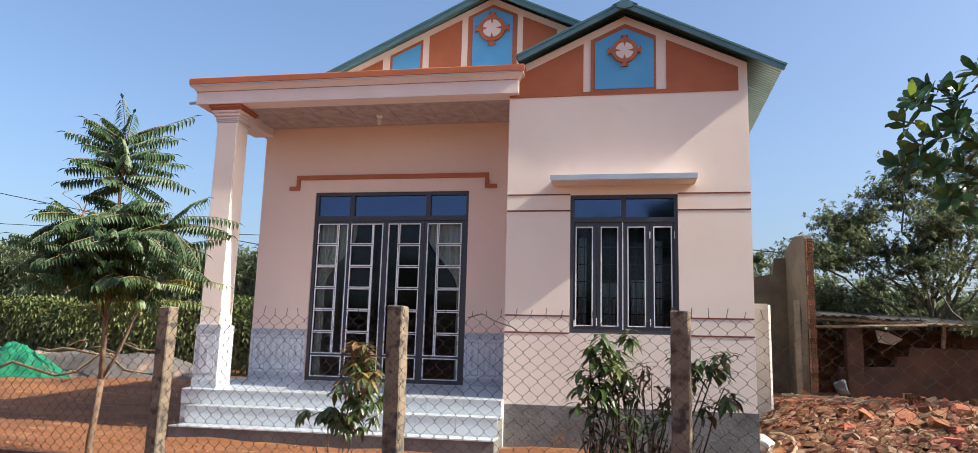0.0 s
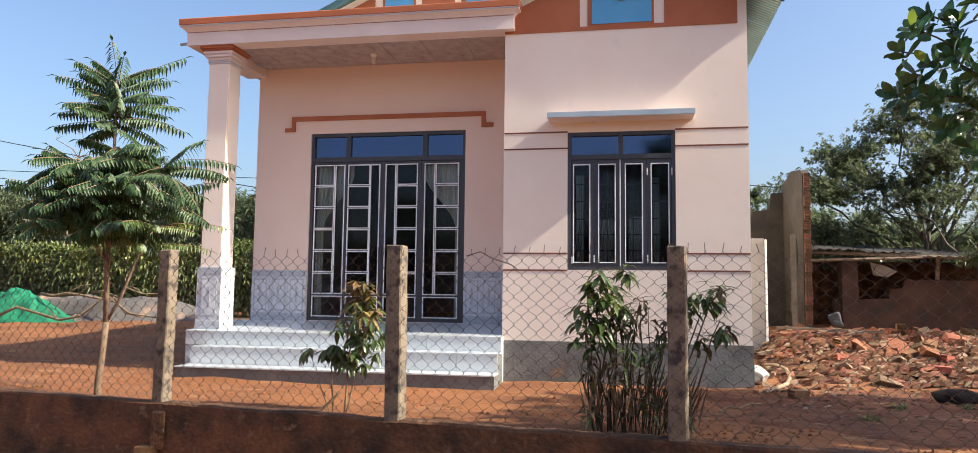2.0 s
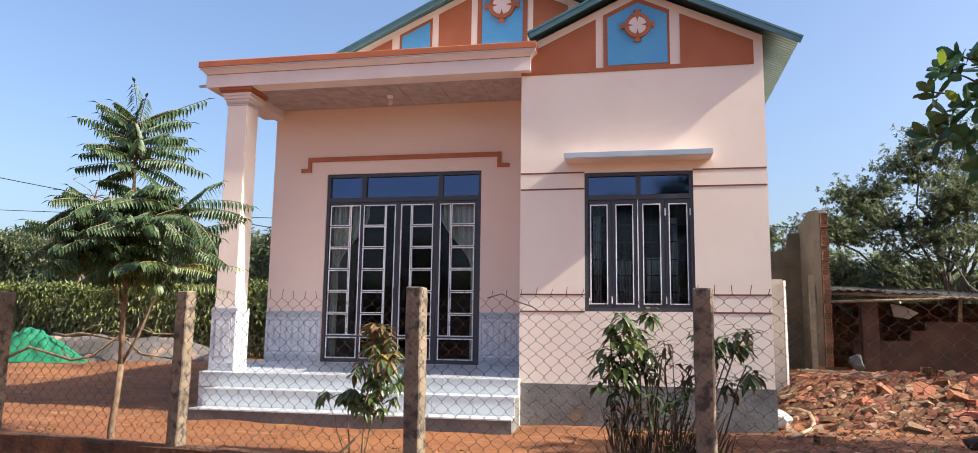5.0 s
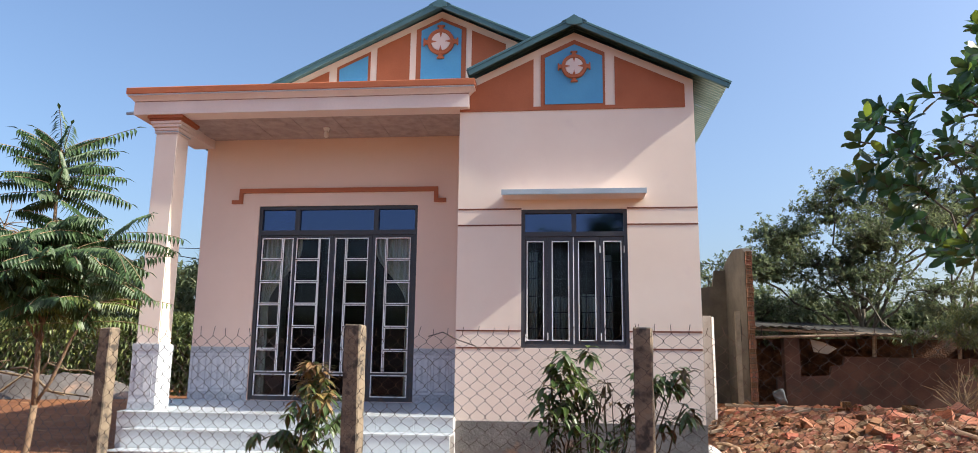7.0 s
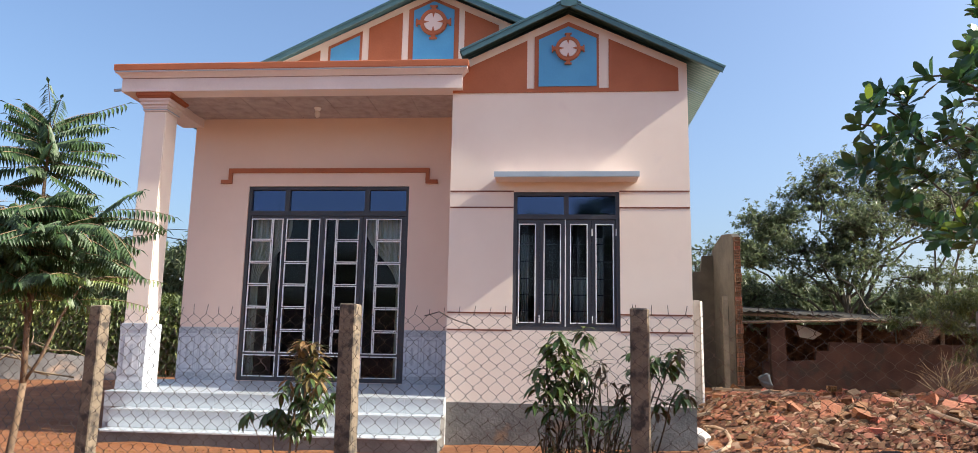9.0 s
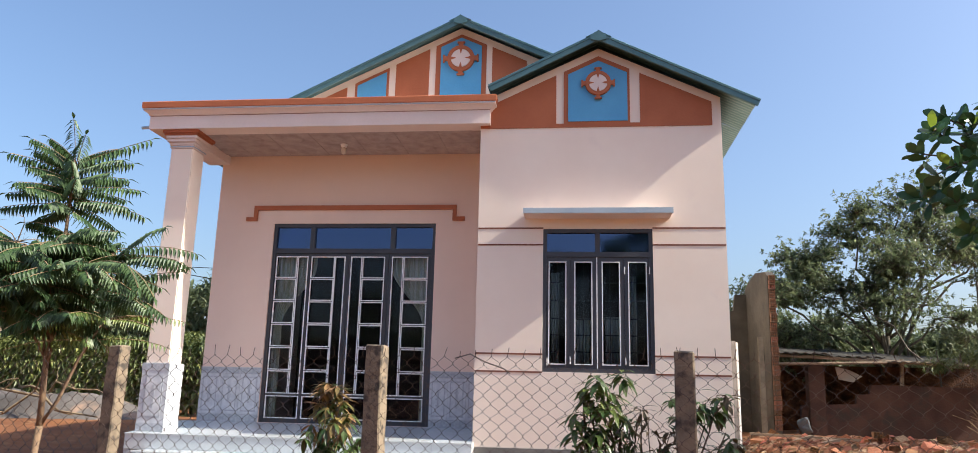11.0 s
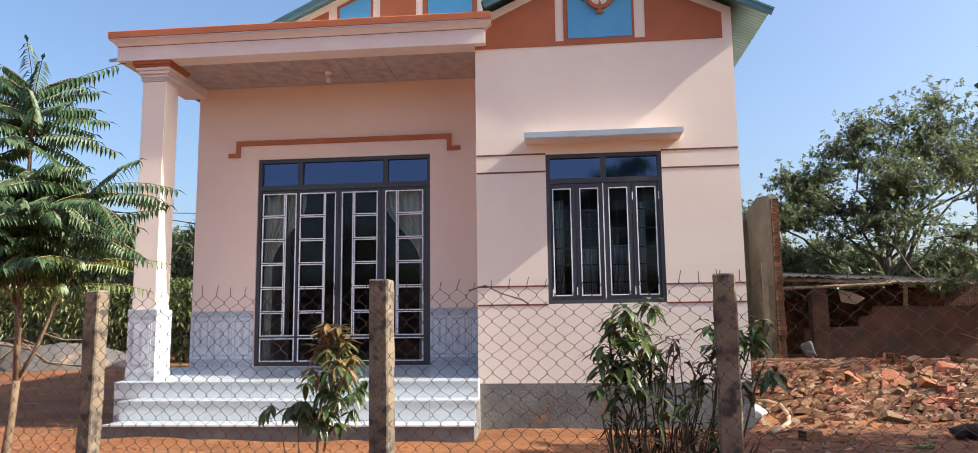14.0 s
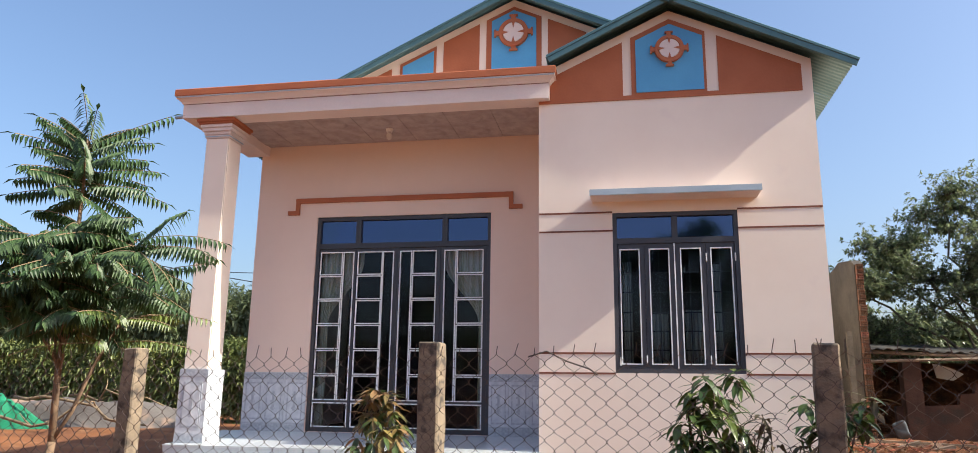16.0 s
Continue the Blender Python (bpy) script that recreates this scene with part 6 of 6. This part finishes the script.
def yard_litter():
    rng = random.Random(131)
    lv = Leaves()
    for k in range(420):
        x, y = rng.uniform(1.2, 6.5), rng.uniform(-3.9, 0.2)
        if y < fence_y(x) + 0.15 or (x < 3.05 and y > -0.1):
            continue
        d = rnd_dir(rng, -0.1, 0.25)
        lv.add(Vector((x, y, ground_z(x, y) + 0.015)), d, Vector((0, 0, 1)) + rnd_dir(rng) * 0.4, rng.uniform(0.04, 0.10), rng.uniform(0.015, 0.035), 0.1)
    tagged(lv.done("leaf_litter", LEAF_DRY, None), "scattered dry brown leaves on the soil", "leaves", kind="stuff")
    bm = bmesh.new()
    x, y = 4.95, -0.72
    z = ground_z(x, y)
    pts = [(x - 0.26, y, z + 0.07), (x - 0.1, y + 0.02, z + 0.085), (x + 0.15, y, z + 0.08), (x + 0.42, y - 0.03, z + 0.075)]
    fine = [Vector(pts[0]).lerp(Vector(pts[-1]), i / 14) for i in range(15)]
    tube(fine, [0.03 + 0.05 * math.sin(math.pi * (i + 1) / 16) ** 0.6 for i in range(15)], 12, bm)
    for v in bm.verts:
        v.co += 0.05 * noise.noise_vector(v.co * 7) + 0.02 * noise.noise_vector(v.co * 19)
    tagged(part("log", bm, CHAR, smooth=True), "short black charred log lying on the soil", "log")
    ob = new("brick", WHOLE)
    ob.matrix_basis = Matrix.LocRotScale((3.32, -0.86, ground_z(3.32, -0.86) + 0.04), Euler((0.05, 0.04, 0.4)), None)
    tagged(ob, "single orange hollow brick lying on the soil", "brick")
    for x, y in ((4.1, -1.5), (4.75, -1.35), (3.6, -2.3), (5.2, -1.9)):
        lv = Leaves()
        for k in range(26):
            d = rnd_dir(rng, 0.25, 0.9)
            lv.add(Vector((x, y, ground_z(x, y))) + rnd_dir(rng, 0, 0.05) * 0.04, d, Vector((0, 0, 1)), rng.uniform(0.06, 0.14), 0.018, 0.25)
        tagged(lv.done("weed", LEAF_LIGHT, None), "small green weed tuft growing in red soil", "plant", "weeds in the yard")


yard_litter()


def soil_clods():
    """Loose crumbs of soil and gravel along the fence and over the yard."""
    rng = random.Random(141)
    vs, fs = [], []
    while len(vs) < 6 * 3400:
        x = rng.uniform(-6.5, 7.0)
        y = fence_y(x) + (0.1 + rng.random() ** 1.8 * 4.2 if rng.random() < 0.8 else -0.12 - rng.random() * 0.9)
        if (-4.4 < x < 3.1 and y > -0.9) or (y > 0.3 and x > 3):
            continue
        if noise.noise((x * 1.1, y * 1.6, 31)) < 0.05:
            continue
        r = rng.triangular(0.003, 0.026, 0.005)
        z = ground_z(x, y)
        q = len(vs)
        for dx, dy, dz in ((-1, 0, 0), (0, -1, 0.1), (1, 0, 0), (0, 1, 0.1), (0.1, 0.1, 0.9), (0, 0, -0.6)):
            vs.append((x + r * (dx + rng.uniform(-0.3, 0.3)), y + r * (dy + rng.uniform(-0.3, 0.3)), z + r * (dz + rng.uniform(-0.1, 0.3))))
        fs += [tuple(q + i for i in f) for f in ((0, 1, 4), (1, 2, 4), (2, 3, 4), (3, 0, 4), (1, 0, 5), (2, 1, 5), (3, 2, 5), (0, 3, 5))]
    CLOD = material("red_soil_crumbs", (0.29, 0.125, 0.048), (0.17, 0.066, 0.023), 0.95, 6.0, 0.3, 40, rnd=0.45, island=True)
    tagged(part("soil_crumbs", (vs, fs), CLOD), "loose red soil crumbs and gravel over the yard", "soil", kind="stuff")


soil_clods()


def cables():
    CABLE = material("black_cable", (0.02, 0.02, 0.022), None, 0.6, 5, 0.0, 40)
    for a, b, sag in (((-60, 22, 9.0), (-3, 22, 5.85), 0.5), ((-46, 16, 12.0), (-8.5, 16, 4.3), 0.4), ((3.2, 9.5, 3.9), (14, 9.5, 3.2), 0.15)):
        a, b = Vector(a), Vector(b)
        pts = [a.lerp(b, i / 16) - Vector((0, 0, sag * 4 * (i / 16) * (1 - i / 16))) for i in range(17)]
        tagged(part("cable", tube(pts, 0.012 if a.x > 0 else 0.016, 5), CABLE), "thin black overhead cable against the sky", "cable")

    for x, y, z in ((-60, 22, 9.0), (-3, 22, 5.85), (-46, 16, 12.0), (-8.5, 16, 4.3)):
        pole = thing("utility_pole", "tapered grey concrete pole that carries a cable", "pole", group="poles of the overhead cables")
        part("shaft", tube([(x, y + 0.11, -0.5), (x, y + 0.11, z * 0.5), (x, y + 0.11, z + 0.25)], [0.13, 0.11, 0.085], 10), CONCRETE, pole)
        part("insulator", tube([(x, y + 0.03, z - 0.05), (x, y, z - 0.02), (x, y - 0.03, z + 0.05)], [0.03, 0.04, 0.03], 8), WHITE, pole, "small white insulator")


cables()


def far_house():
    h = thing("far_house", "small white house with a pale roof beyond the hedge", "house")
    part("wall", boxes((-21.5, -17.5, 27, 31, 0, 4.2)), WHITE, h)
    part("roof", prism([(-22.0, 4.2), (-17.0, 4.2), (-17.2, 4.4), (-19.5, 5.1), (-21.8, 4.4)], 26.6, 31.4), GREY, h)
    w = part("window", boxes((-20.3, -18.9, 26.97, 27.02, 3.3, 4.0)), FRAME, h)


far_house()
